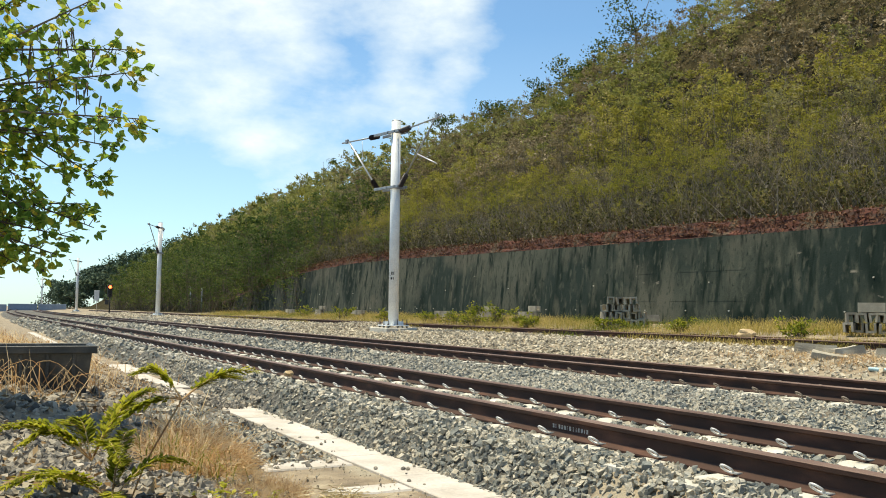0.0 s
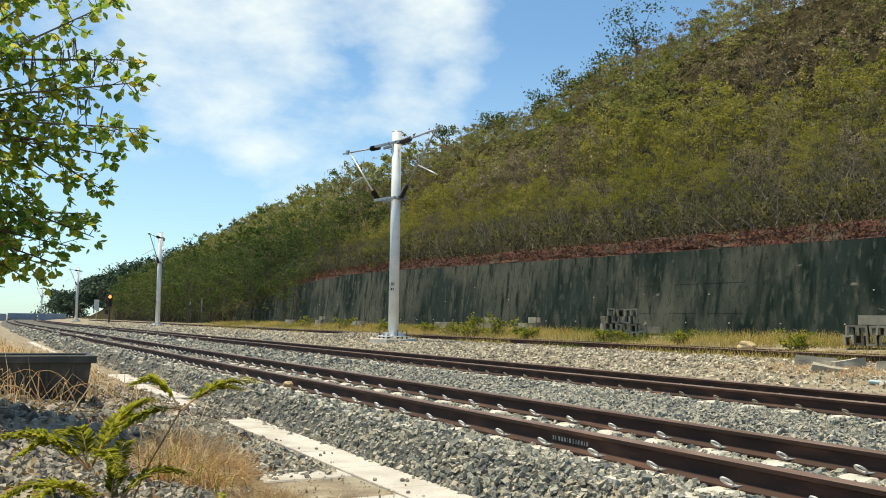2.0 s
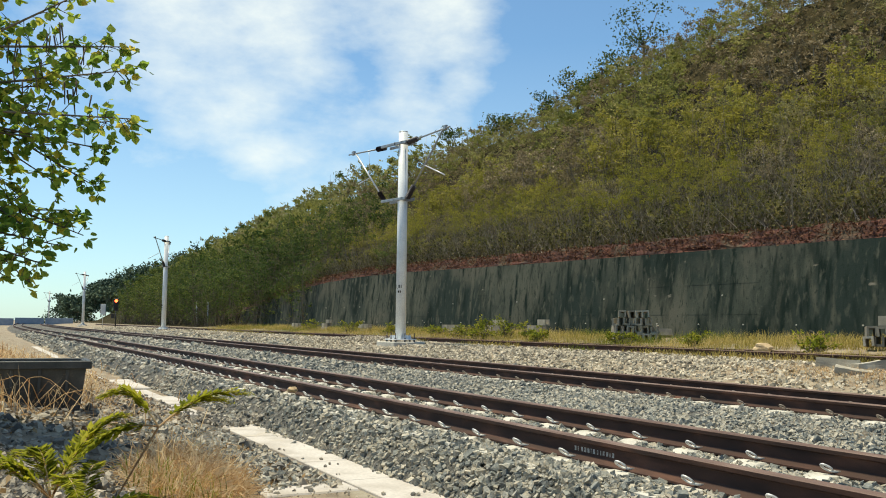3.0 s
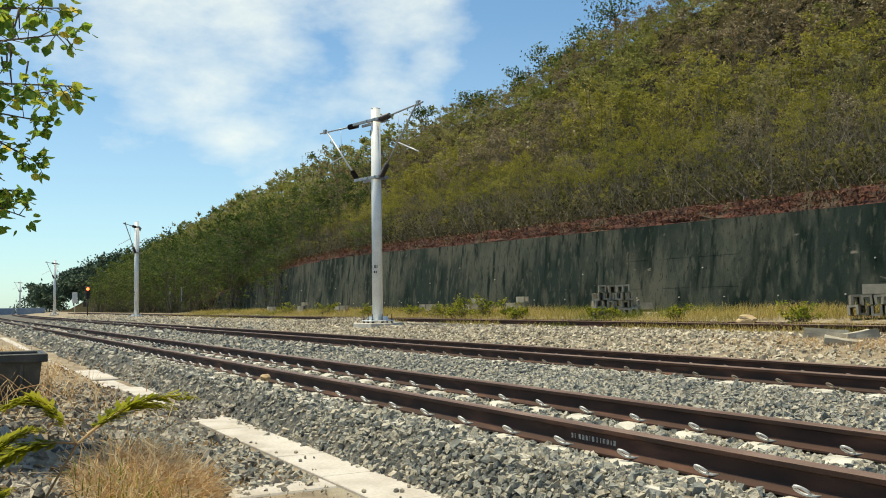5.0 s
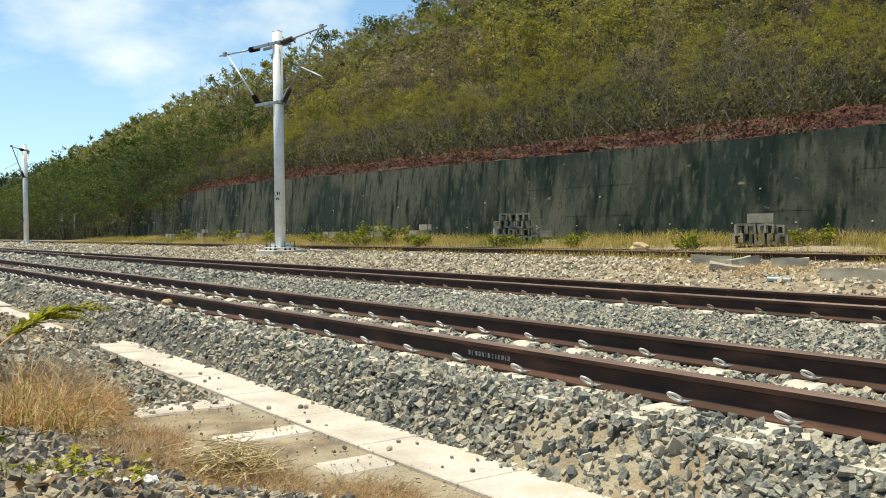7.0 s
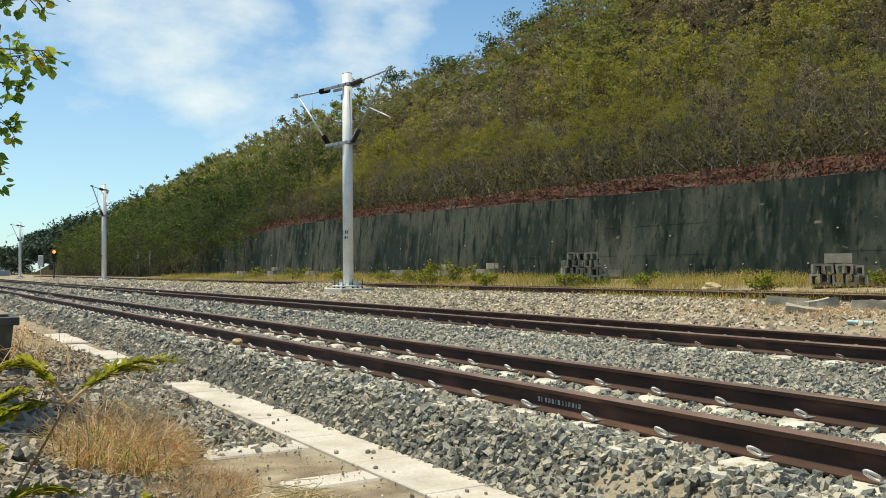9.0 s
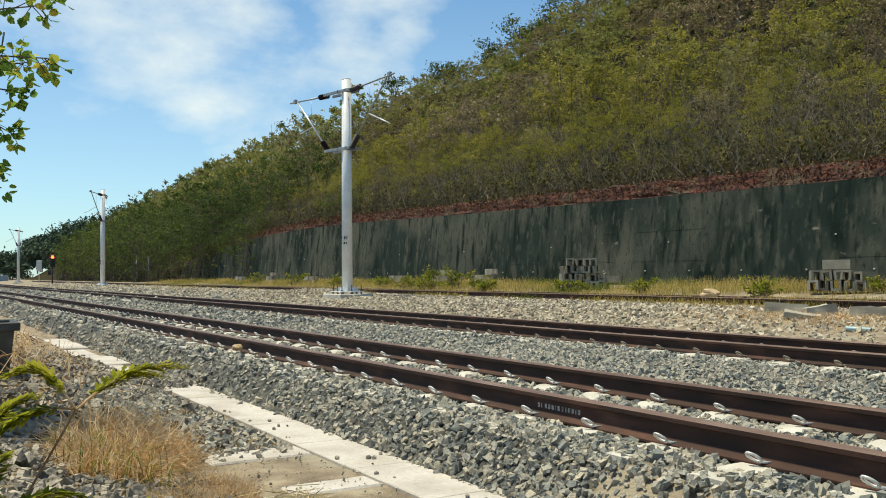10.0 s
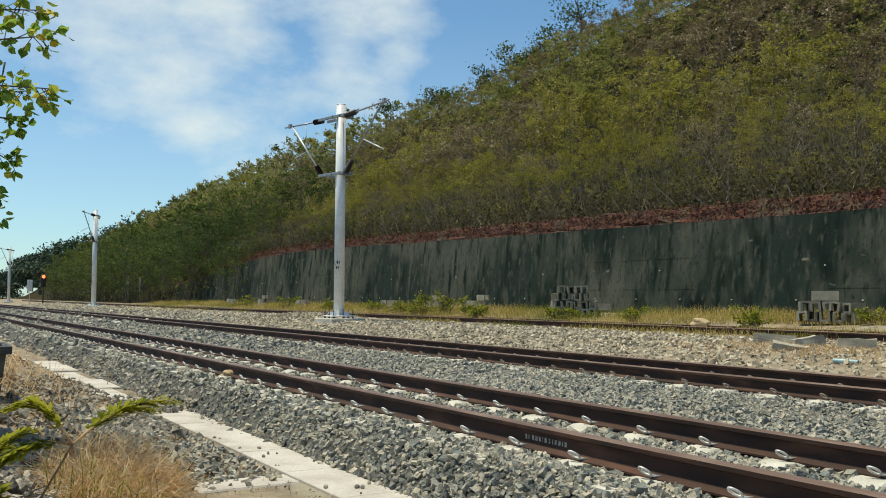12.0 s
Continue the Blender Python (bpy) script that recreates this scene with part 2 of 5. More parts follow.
M["dead_leaf"] = leafy("dead_leaf", [(0.2, (0.1, 0.06, 0.03)), (0.5, (0.24, 0.15, 0.07)), (0.8, (0.4, 0.28, 0.15))], 3, 0.3, 0.15)
M["red_litter"] = leafy("red_brown_litter", [(0.2, (0.06, 0.025, 0.015)), (0.5, (0.13, 0.055, 0.03)), (0.8, (0.22, 0.12, 0.07))], 3, 0.3, 0.1)
M["verge"] = leafy("verge_grass", [(0.2, (0.18, 0.165, 0.035)), (0.45, (0.4, 0.32, 0.09)), (0.75, (0.6, 0.46, 0.19))], 0.6, 0.24, 0.35, patch=((0.14, 0.17, 0.025), 0.28, 0.52, 0.64))
M["weed"] = leafy("green_weed", [(0.2, (0.2, 0.21, 0.02)), (0.5, (0.4, 0.4, 0.045)), (0.8, (0.58, 0.5, 0.1))], 4, 0.3, 0.5)
M["low_weed"] = leafy("low_green_weed", [(0.2, (0.09, 0.12, 0.012)), (0.5, (0.21, 0.24, 0.025)), (0.8, (0.4, 0.36, 0.06))], 3, 0.28, 0.45)
M["leaf"] = leafy("tree_leaf", [(0.2, (0.14, 0.25, 0.045)), (0.5, (0.29, 0.42, 0.075)), (0.72, (0.47, 0.52, 0.085)), (0.9, (0.66, 0.52, 0.1))], 2.5, 0.32, 0.6)
M["scrub"] = leafy("dry_scrub_leaf", [(0.15, (0.07, 0.085, 0.018)), (0.42, (0.2, 0.205, 0.03)), (0.65, (0.38, 0.34, 0.05)), (0.9, (0.5, 0.41, 0.15))], 0.3, 0.14, 0.4, patch=((0.2, 0.165, 0.085), 0.2, 0.55, 0.72))
M["scrub_gold"] = leafy("yellow_scrub_leaf", [(0.15, (0.085, 0.09, 0.02)), (0.45, (0.235, 0.222, 0.042)), (0.68, (0.37, 0.325, 0.075)), (0.9, (0.6, 0.5, 0.3))], 0.35, 0.16, 0.45)
M["scrub_brown"] = leafy("withered_scrub_leaf", [(0.15, (0.07, 0.06, 0.03)), (0.45, (0.19, 0.155, 0.085)), (0.7, (0.34, 0.27, 0.165)), (0.92, (0.62, 0.53, 0.38))], 0.35, 0.2, 0.3)
M["scrub_far"] = leafy("grey_olive_scrub_leaf", [(0.15, (0.075, 0.095, 0.03)), (0.42, (0.2, 0.215, 0.06)), (0.65, (0.34, 0.325, 0.1)), (0.9, (0.47, 0.41, 0.24))], 0.25, 0.13, 0.42, patch=((0.26, 0.225, 0.13), 0.12, 0.5, 0.68))
M["green"] = leafy("green_crown_leaf", [(0.15, (0.025, 0.055, 0.016)), (0.5, (0.075, 0.115, 0.028)), (0.85, (0.2, 0.21, 0.05))], 0.12, 0.26, 0.32)
M["undergrowth"] = leafy("dull_undergrowth_leaf", [(0.2, (0.04, 0.042, 0.016)), (0.5, (0.09, 0.088, 0.03)), (0.8, (0.17, 0.145, 0.065))], 0.6, 0.3, 0.2)
# far trees: bluish, lighter distance haze is mixed into the leaf colour
M["hazed_green"] = material("hazed_woodland_green", [(0.3, (0.035, 0.065, 0.042)), (0.55, (0.075, 0.115, 0.068)), (0.75, (0.13, 0.165, 0.09))], 0.12, 1.5, 0.95, 0.0, per="island", spread=0.15)

# retaining wall: dark weathering in streaks that run down
wm = bpy.data.materials.new("black_streaked_concrete")
wm.use_nodes = True
nt = wm.node_tree
pb = nt.nodes["Principled BSDF"]
pb.inputs["Roughness"].default_value, pb.inputs["Specular IOR Level"].default_value = 0.95, 0.15
geo = nt.nodes.new("ShaderNodeNewGeometry")


def noise_of(stretch, scale, detail, lo, hi, tilt=0.0):
    mpn = nt.nodes.new("ShaderNodeMapping")
    mpn.inputs["Scale"].default_value = stretch
    mpn.inputs["Rotation"].default_value = (tilt, 0, 0)
    nt.links.new(geo.outputs["Position"], mpn.inputs["Vector"])
    no = nt.nodes.new("ShaderNodeTexNoise")
    no.inputs["Scale"].default_value, no.inputs["Detail"].default_value = scale, detail
    nt.links.new(mpn.outputs["Vector"], no.inputs["Vector"])
    rg = nt.nodes.new("ShaderNodeMapRange")
    rg.inputs["From Min"].default_value, rg.inputs["From Max"].default_value = lo, hi
    nt.links.new(no.outputs["Fac"], rg.inputs["Value"])
    return rg.outputs["Result"]


def blend(a, colour, fac):
    mx = nt.nodes.new("ShaderNodeMix")
    mx.data_type = "RGBA"
    if isinstance(a, tuple):
        mx.inputs[6].default_value = (*a, 1)
    else:
        nt.links.new(a, mx.inputs[6])
    mx.inputs[7].default_value = (*colour, 1)
    nt.links.new(fac, mx.inputs[0])
    return mx.outputs[2]


c = blend((0.022, 0.034, 0.029), (0.085, 0.09, 0.07), noise_of((1, 0.4, 0.4), 0.45, 10, 0.42, 0.6, 0.5))
c = blend(c, (0.115, 0.107, 0.082), noise_of((1, 0.35, 0.5), 0.7, 10, 0.5, 0.7, 0.6))
c = blend(c, (0.007, 0.016, 0.013), noise_of((1, 0.75, 0.3), 0.9, 10, 0.48, 0.62, 0.5))
c = blend(c, (0.1, 0.1, 0.076), noise_of((1, 1.6, 0.5), 1.2, 11, 0.55, 0.74, 0.5))
c = blend(c, (0.007, 0.016, 0.013), noise_of((1, 2.2, 0.45), 1.6, 11, 0.53, 0.66, 0.5))
c = blend(c, (0.09, 0.094, 0.072), noise_of((1, 1.4, 0.6), 3.6, 10, 0.55, 0.74, 0.4))
c = blend(c, (0.014, 0.025, 0.02), noise_of((1, 1.3, 0.6), 8.0, 9, 0.57, 0.72, 0.5))
c = blend(c, (0.24, 0.215, 0.17), noise_of((1, 1.0, 2.0), 2.2, 11, 0.69, 0.79, 0.1))
nt.links.new(c, pb.inputs["Base Color"])
wb = nt.nodes.new("ShaderNodeBump")
wb.inputs["Strength"].default_value, wb.inputs["Distance"].default_value = 0.4, 0.02
nt.links.new(noise_of((1, 1, 1), 18, 5, 0, 1), wb.inputs["Height"])
nt.links.new(wb.outputs["Normal"], pb.inputs["Normal"])
M["wall"] = wm

lamp_red = bpy.data.materials.new("lit_red_lens")
lamp_red.use_nodes = True
lamp_red.node_tree.nodes["Principled BSDF"].inputs["Base Color"].default_value = (0.8, 0.05, 0.02, 1)
lamp_red.node_tree.nodes["Principled BSDF"].inputs["Emission Color"].default_value = (1.0, 0.12, 0.04, 1)
lamp_red.node_tree.nodes["Principled BSDF"].inputs["Emission Strength"].default_value = 6.0
M["red_lens"] = lamp_red


# ---- mesh tools ----
rng = np.random.default_rng(7)


def to_mesh(name, bm, mats):
    me = bpy.data.meshes.new(name)
    bm.to_mesh(me)
    bm.free()
    for m in mats if isinstance(mats, (list, tuple)) else [mats]:
        me.materials.append(m)
    return me


def part(name, bm, mat, parent=None, label=""):
    me = bm if isinstance(bm, bpy.types.Mesh) else to_mesh(name, bm, mat)
    ob = new(name, me)
    ob.parent = parent
    if label:
        tagged(ob, label)
    return ob


def empty(name, m, label, category, group="", kind=""):
    ob = new(name)
    ob.matrix_world = m
    ob.empty_display_size = 0.1
    return tagged(ob, label, category, group, kind)


def box(bm, x0, x1, y0, y1, z0, z1, bevel=0.0, m=None):
    vs = [bm.verts.new((x, y, z)) for x in (x0, x1) for y in (y0, y1) for z in (z0, z1)]
    fs = [bm.faces.new([vs[i] for i in f]) for f in ((0, 1, 3, 2), (4, 6, 7, 5), (0, 4, 5, 1), (2, 3, 7, 6), (0, 2, 6, 4), (1, 5, 7, 3))]
    got = vs
    if bevel:
        es = list({e for f in fs for e in f.edges})
        r = bmesh.ops.bevel(bm, geom=es, offset=bevel, segments=1, affect="EDGES")
        got = list({v for f in r["faces"] for v in f.verts})
    if m is not None:
        bmesh.ops.transform(bm, matrix=m, verts=got)
    return bm


def rod(bm, a, b, r0, r1=None, seg=8, caps=True):
    a, b = Vector(a), Vector(b)
    r1 = r0 if r1 is None else r1
    d = (b - a).normalized()
    u = d.orthogonal().normalized()
    w = d.cross(u)
    rings = []
    for p, r in ((a, r0), (b, r1)):
        rings.append([bm.verts.new(p + r * (math.cos(t) * u + math.sin(t) * w)) for t in (2 * math.pi * k / seg for k in range(seg))])
    for k in range(seg):
        f = bm.faces.new((rings[0][k], rings[0][(k + 1) % seg], rings[1][(k + 1) % seg], rings[1][k]))
        f.smooth = True
    if caps:
        bm.faces.new(rings[0][::-1])
        bm.faces.new(rings[1])
    return bm


def sweep(bm, pts, r, seg):
    """One bent rod through the points."""
    pts = [Vector(p) for p in pts]
    rings = []
    for k, p in enumerate(pts):
        d = (pts[min(k + 1, len(pts) - 1)] - pts[max(k - 1, 0)]).normalized()
        u = d.cross(Vector((0.3, 0.2, 1))).normalized()
        w = d.cross(u)
        rings.append([bm.verts.new(p + r * (math.cos(t) * u + math.sin(t) * w)) for t in (2 * math.pi * q / seg for q in range(seg))])
    for a, b in zip(rings, rings[1:]):
        for q in range(seg):
            bm.faces.new((a[q], a[(q + 1) % seg], b[(q + 1) % seg], b[q])).smooth = True
    bm.faces.new(rings[0][::-1])
    bm.faces.new(rings[-1])
    return bm


def bulk(name, verts, faces, mats, index=None, smooth=False):
    """A mesh from numpy arrays: verts (n, 3), faces (m, k)."""
    me = bpy.data.meshes.new(name)
    n, k = faces.shape
    me.vertices.add(len(verts))
    me.vertices.foreach_set("co", np.ascontiguousarray(verts, np.float32).ravel())
    me.loops.add(n * k)
    me.loops.foreach_set("vertex_index", np.ascontiguousarray(faces, np.int32).ravel())
    me.polygons.add(n)
    me.polygons.foreach_set("loop_start", np.arange(0, n * k, k, dtype=np.int32))
    for m in mats:
        me.materials.append(m)
    if index is not None:
        me.polygons.foreach_set("material_index", np.ascontiguousarray(index, np.int32))
    me.polygons.foreach_set("use_smooth", np.full(n, smooth))
    me.update(calc_edges=True)
    me.validate()
    return me


def turns(n, tilt=None):
    """n random rotations; with tilt, only about z and a little off it."""
    if tilt is None:
        q = rng.normal(size=(n, 4))
    else:
        a = rng.uniform(0, 2 * np.pi, n)
        q = np.stack([np.cos(a / 2), rng.normal(0, tilt, n), rng.normal(0, tilt, n), np.sin(a / 2)], 1)
    q /= np.linalg.norm(q, axis=1, keepdims=True)
    w, x, y, z = q.T
    return np.stack([1 - 2 * (y * y + z * z), 2 * (x * y - z * w), 2 * (x * z + y * w), 2 * (x * y + z * w), 1 - 2 * (x * x + z * z),
                     2 * (y * z - x * w), 2 * (x * z - y * w), 2 * (y * z + x * w), 1 - 2 * (x * x + y * y)], 1).reshape(-1, 3, 3)


def smooth01(a, b, v):
    """0 at a and 1 at b, eased; a may be the larger."""
    t = np.clip((np.asarray(v, float) - a) / (b - a), 0, 1)
    return t * t * (3 - 2 * t)


# ---- lie of the land ----
WALL_X = 20.0
PROFILE = [(2.05, -0.28), (2.53, -0.28), (2.8, -0.02), (2.94, 0.035), (3.2, 0.018), (3.5, 0.005), (4.2, 0.01), (5.0, 0.03), (5.7, 0.0), (6.7, 0.0), (7.2, 0.02), (9.3, 0.02),
           (10.0, -0.04), (11.6, 0.12), (12.6, 0.22), (13.6, 0.22), (14.4, 0.25), (16.0, 0.3), (17.5, 0.46), (20.0, 0.6), (22, 0.6)]
PX, PZ = np.array(PROFILE).T


BENCH_X = [20.85, 27.0, 35.5, 40.0, 52.0, 58.5]
BENCH_Z = [0.2, 2.9, 6.5, 5.9, 18.4, 22.8]


def track_bend(y):
    """The line swings gently to the right far ahead."""
    return 0.00022 * np.maximum(0, np.asarray(y, float) - 70) ** 2


def wall_top(y):
    y = np.asarray(y, float)
    return np.interp(y, [-60, 14, 23, 32, 43, 50, 56, 61, 68, 76, 84, 200], [3.2, 3.33, 3.45, 3.57, 3.76, 3.8, 3.65, 3.4, 2.8, 2.0, 1.2, 0.6])


def ground_z(x, y):
    x, y = np.asarray(x, float), np.asarray(y, float)
    xx = x - track_bend(y)
    z = np.interp(xx, PX, PZ)
    foot = 1.25 + 0.8 * smooth01(4.6, 6.2, y) + 0.8 * (1 - smooth01(1.6, 2.6, y))
    left = -0.28 + (0.25 - 0.09 * smooth01(5, 7.5, y)) * np.clip(foot - x, 0, 2.4) + 0.03 * np.clip(foot - 2.4 - x, 0, 60)
    left = np.where(y > 60, np.minimum(left, 0.1), left)
    z = np.where(xx < 2.05, left, z)
    slope = 0.60 - 0.42 * smooth01(258, 292, y)
    up = np.minimum(xx - 20.5, 38 + 0.25 * np.maximum(0, xx - 58.5))
    plain = slope * np.maximum(0, up)
    # a bench part of the way up, behind the first face of the slope
    stepped = np.interp(xx, BENCH_X, BENCH_Z)
    far = smooth01(70, 115, y)
    hill = wall_top(y) + 0.1 + np.where(xx > 58.5, plain, far * plain + (1 - far) * stepped) + 0.7 * smooth01(115, 95, y) * smooth01(48, 58, xx)
    return np.where(xx > 20.85, hill, z)


def lumps(x, y, s, amp, seed=0.0):
    return np.array([amp * noise.noise((a * s + seed, b * s, 7.3 + seed)) for a, b in zip(np.ravel(x), np.ravel(y))]).reshape(np.shape(x))


# ---- ground sheet ----
gx = np.unique(np.r_[-3000, -1200, -500, -200, -90, -40, np.arange(-20, -3, 1.5), np.arange(-3, 2.9, 0.12), np.arange(2.9, 20.0, 0.24), 20.0, 20.84, 20.86,
                     np.arange(21, 64, 1.6), 70, 90, 130, 200, 400, 900, 3000])
gy = np.unique(np.r_[-3000, -900, -300, -100, -40, -20, np.arange(-10, -2, 1), np.arange(-2, 12, 0.14), np.arange(12, 40, 0.5), np.arange(40, 130, 2.0),
                     np.arange(130, 320, 8), 400, 550, 800, 1300, 3000])
GX, GY = np.meshgrid(gx, gy, indexing="ij")
GZ = ground_z(GX, GY)
near = (np.abs(GX - 5) < 16) & (GY > -6) & (GY < 40)
amp = np.where((GX > 2.0) & (GX < 2.6), 0.0, np.where(GX < 2.05, 0.018, 0.02))
GZ = GZ + np.where(near, lumps(GX, GY, 1.7, 1.0) * amp + lumps(GX, GY, 6.0, 0.35, 3.0) * amp, 0)
GZ = GZ + np.where((GX > 21) & (GX < 70) & (GY > -20) & (GY < 240), lumps(GX, GY, 0.09, 1.0, 9.0) * 0.8 * smooth01(21, 26, GX), 0)
nx, ny = GX.shape
idx = np.arange(nx * ny).reshape(nx, ny)
quads = np.stack([idx[:-1, :-1], idx[1:, :-1], idx[1:, 1:], idx[:-1, 1:]], -1).reshape(-1, 4)
cx = ((GX[:-1, :-1] + GX[1:, 1:]) / 2 - track_bend((GY[:-1, :-1] + GY[1:, 1:]) / 2)).ravel()
cy = ((GY[:-1, :-1] + GY[1:, 1:]) / 2).ravel()
bare = ((cx - 2.66) / 0.4) ** 2 + ((cy - 1.75) / 0.65) ** 2 < 1
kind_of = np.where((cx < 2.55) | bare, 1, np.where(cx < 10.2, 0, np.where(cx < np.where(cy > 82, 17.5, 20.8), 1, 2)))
ground = new("ground", bulk("ground", np.stack([GX, GY, GZ], -1).reshape(-1, 3), quads, [M["shaded_bed"], M["dirt"], M["litter"]], kind_of, True))
tagged(ground, "stony earth and railway ballast rising to a scrub hillside", "ground", kind="structure")


# ---- retaining wall ----
def wall_panel(y0, y1):
    bm = bmesh.new()
    ys = np.linspace(y0 + 0.003, y1 - 0.003, 5)
    lean = 0.10
    rows = []
    for y in ys:
        t, b = float(wall_top(y)), 0.3
        rows.append([bm.verts.new(p) for p in ((WALL_X, y, b), (WALL_X + lean * (t - b), y, t), (WALL_X + lean * (t - b) + 0.3, y, t), (WALL_X + 0.6, y, b))])
    for r, s in zip(rows, rows[1:]):
        for k in range(4):
            bm.faces.new((r[k], s[k], s[(k + 1) % 4], r[(k + 1) % 4]))
    bm.faces.new(rows[0])
    bm.faces.new(rows[-1][::-1])
    return bm


wall = empty("wall_east", pose(0, 0, 0), "tall concrete retaining wall blackened by water streaks", "retaining wall", kind="structure")
edges = list(np.arange(-14, 84, 7.0))
for y0, y1 in zip(edges, edges[1:]):
    part("panel", wall_panel(y0, y1), M["wall"], wall)
# drain pipes in two rows
weep = bmesh.new()
rod(weep, (-0.03, 0, 0), (0.2, 0, 0), 0.02, seg=8)
weep_me = to_mesh("weep_pipe", weep, M["concrete"])
for k in range(26):
    for z in (1.05, 1.95):
        if z > 1.5 and k % 3:
            continue
        y = 6.5 + 2.0 * k + (1.0 if z > 1.5 else 0) + rng.uniform(-0.1, 0.1)
        if wall_top(y) > z + 0.4:
            o = part("weep_pipe", weep_me, None, wall)
            o.location = (WALL_X + 0.1 * (z - 0.3), y, z)
# casting joints
for z in (1.35, 2.3):
    bm = bmesh.new()
    for k in range(30):
        y = -4 + 2.0 * k
        if wall_top(y) > z + 0.3 and rng.uniform() < 0.4:
            box(bm, WALL_X + 0.1 * (z - 0.3) - 0.005, WALL_X + 0.1 * (z - 0.3) + 0.05, y, y + rng.uniform(0.8, 2.0), z, z + 0.012)
    part("cast_ridge", bm, M["wall"], wall)

# red netted earth band above the wall
bm = bmesh.new()
rows = []
ys = np.arange(-14, 82, 0.45)
for y in ys:
    t = float(wall_top(y))
    h = float(np.interp(y, [-20, 30, 45, 74], [0.62, 0.55, 0.48, 0.35]))
    row = []
    for k in range(6):
        u = k / 5
        n = (noise.noise((y * 0.9, u * 3, 1.0)) * 0.09 + noise.noise((y * 3.1, u * 7, 4.0)) * 0.06) * (0.3 + 0.7 * (k > 0))
        row.append(bm.verts.new((WALL_X + 0.1 * (t - 0.3) + 0.08 + 0.3 * u + n, y, t - 0.06 + h * u + (n * 1.6 if k > 2 else 0))))
    row.append(bm.verts.new((WALL_X + 1.6, y, t + h + 0.05)))
    rows.append(row)
for r, s in zip(rows, rows[1:]):
    for k in range(6):
        bm.faces.new((r[k], s[k], s[k + 1], r[k + 1]))
band = part("red_band", bm, M["redsoil"])
tagged(band, "low band of red netted earth along the wall top", "embankment", kind="structure")


# ---- tracks ----
RAIL = [(-0.07, 0.0), (0.07, 0.0), (0.07, 0.012), (0.016, 0.03), (0.009, 0.045), (0.009, 0.115), (0.033, 0.125), (0.035, 0.15), (0.028, 0.16),
        (-0.028, 0.16), (-0.035, 0.15), (-0.033, 0.125), (-0.009, 0.115), (-0.009, 0.045), (-0.016, 0.03), (-0.07, 0.012)]


def rail_mesh(name, x, z, ys):
    bm = bmesh.new()
    rows = [[bm.verts.new((x + track_bend(y) + a, y, z + b)) for a, b in RAIL] for y in ys]
    n = len(RAIL)
    for r, s in zip(rows, rows[1:]):
        for k in range(n):
            f = bm.faces.new((r[k], r[(k + 1) % n], s[(k + 1) % n], s[k]))
            f.material_index = 1 if k in (8, 9) else 0
    bm.faces.new(rows[0])
    bm.normal_update()
    bmesh.ops.recalc_face_normals(bm, faces=bm.faces)
    return to_mesh(name, bm, [M["rail"], M["rail_head"]])


def sleeper_mesh(name):
    bm = bmesh.new()
    prof = [(-1.0, 0.0), (-0.72, 0.012), (-0.42, 0.012), (-0.3, -0.03), (0.3, -0.03), (0.42, 0.012), (0.72, 0.012), (1.0, 0.0)]
    rows = [[bm.verts.new((x, -0.14, z - 0.2)), bm.verts.new((x, -0.12, z - 0.02)), bm.verts.new((x, -0.1, z)), bm.verts.new((x, 0.1, z)), bm.verts.new((x, 0.12, z - 0.02)),
             bm.verts.new((x, 0.14, z - 0.2))] for x, z in prof]
    for r, s in zip(rows, rows[1:]):
        for k in range(5):
            bm.faces.new((r[k], s[k], s[k + 1], r[k + 1]))
    bm.faces.new(rows[0])
    bm.faces.new(rows[-1][::-1])
    bmesh.ops.recalc_face_normals(bm, faces=bm.faces)
    return to_mesh(name, bm, M["concrete"])


def clip_mesh(name, side, mat):
    """A sprung steel clip: a bent rod that rises from its shoulder and presses on the rail foot. side: -1 or 1."""
    pts = [(-0.02, -0.05, 0.022), (0.01, -0.04, 0.024)]
    for k in range(13):
        a = radians(30 + 25 * k)
        u, w = 0.042 - 0.042 * math.cos(a), -0.0195 * math.sin(a)
        pts.append((0.03 + 0.4 * u + 0.4 * w, -0.03 + 0.75 * u - 0.38 * w, 0.032 + 0.36 * u + 0.7 * w))
    pts += [(0.02, -0.02, 0.03), (-0.015, -0.015, 0.022)]
    bm = bmesh.new()
    sweep(bm, [(side * p[0], p[1], p[2]) for p in pts], 0.0078, 6)
    return to_mesh(name, bm, mat)


SL, CL, CR = sleeper_mesh("sleeper"), clip_mesh("clip", -1, M["clip"]), clip_mesh("clip", 1, M["clip"])
DL, DR = clip_mesh("clip", -1, M["dull_clip"]), clip_mesh("clip", 1, M["dull_clip"])
S = 0.62


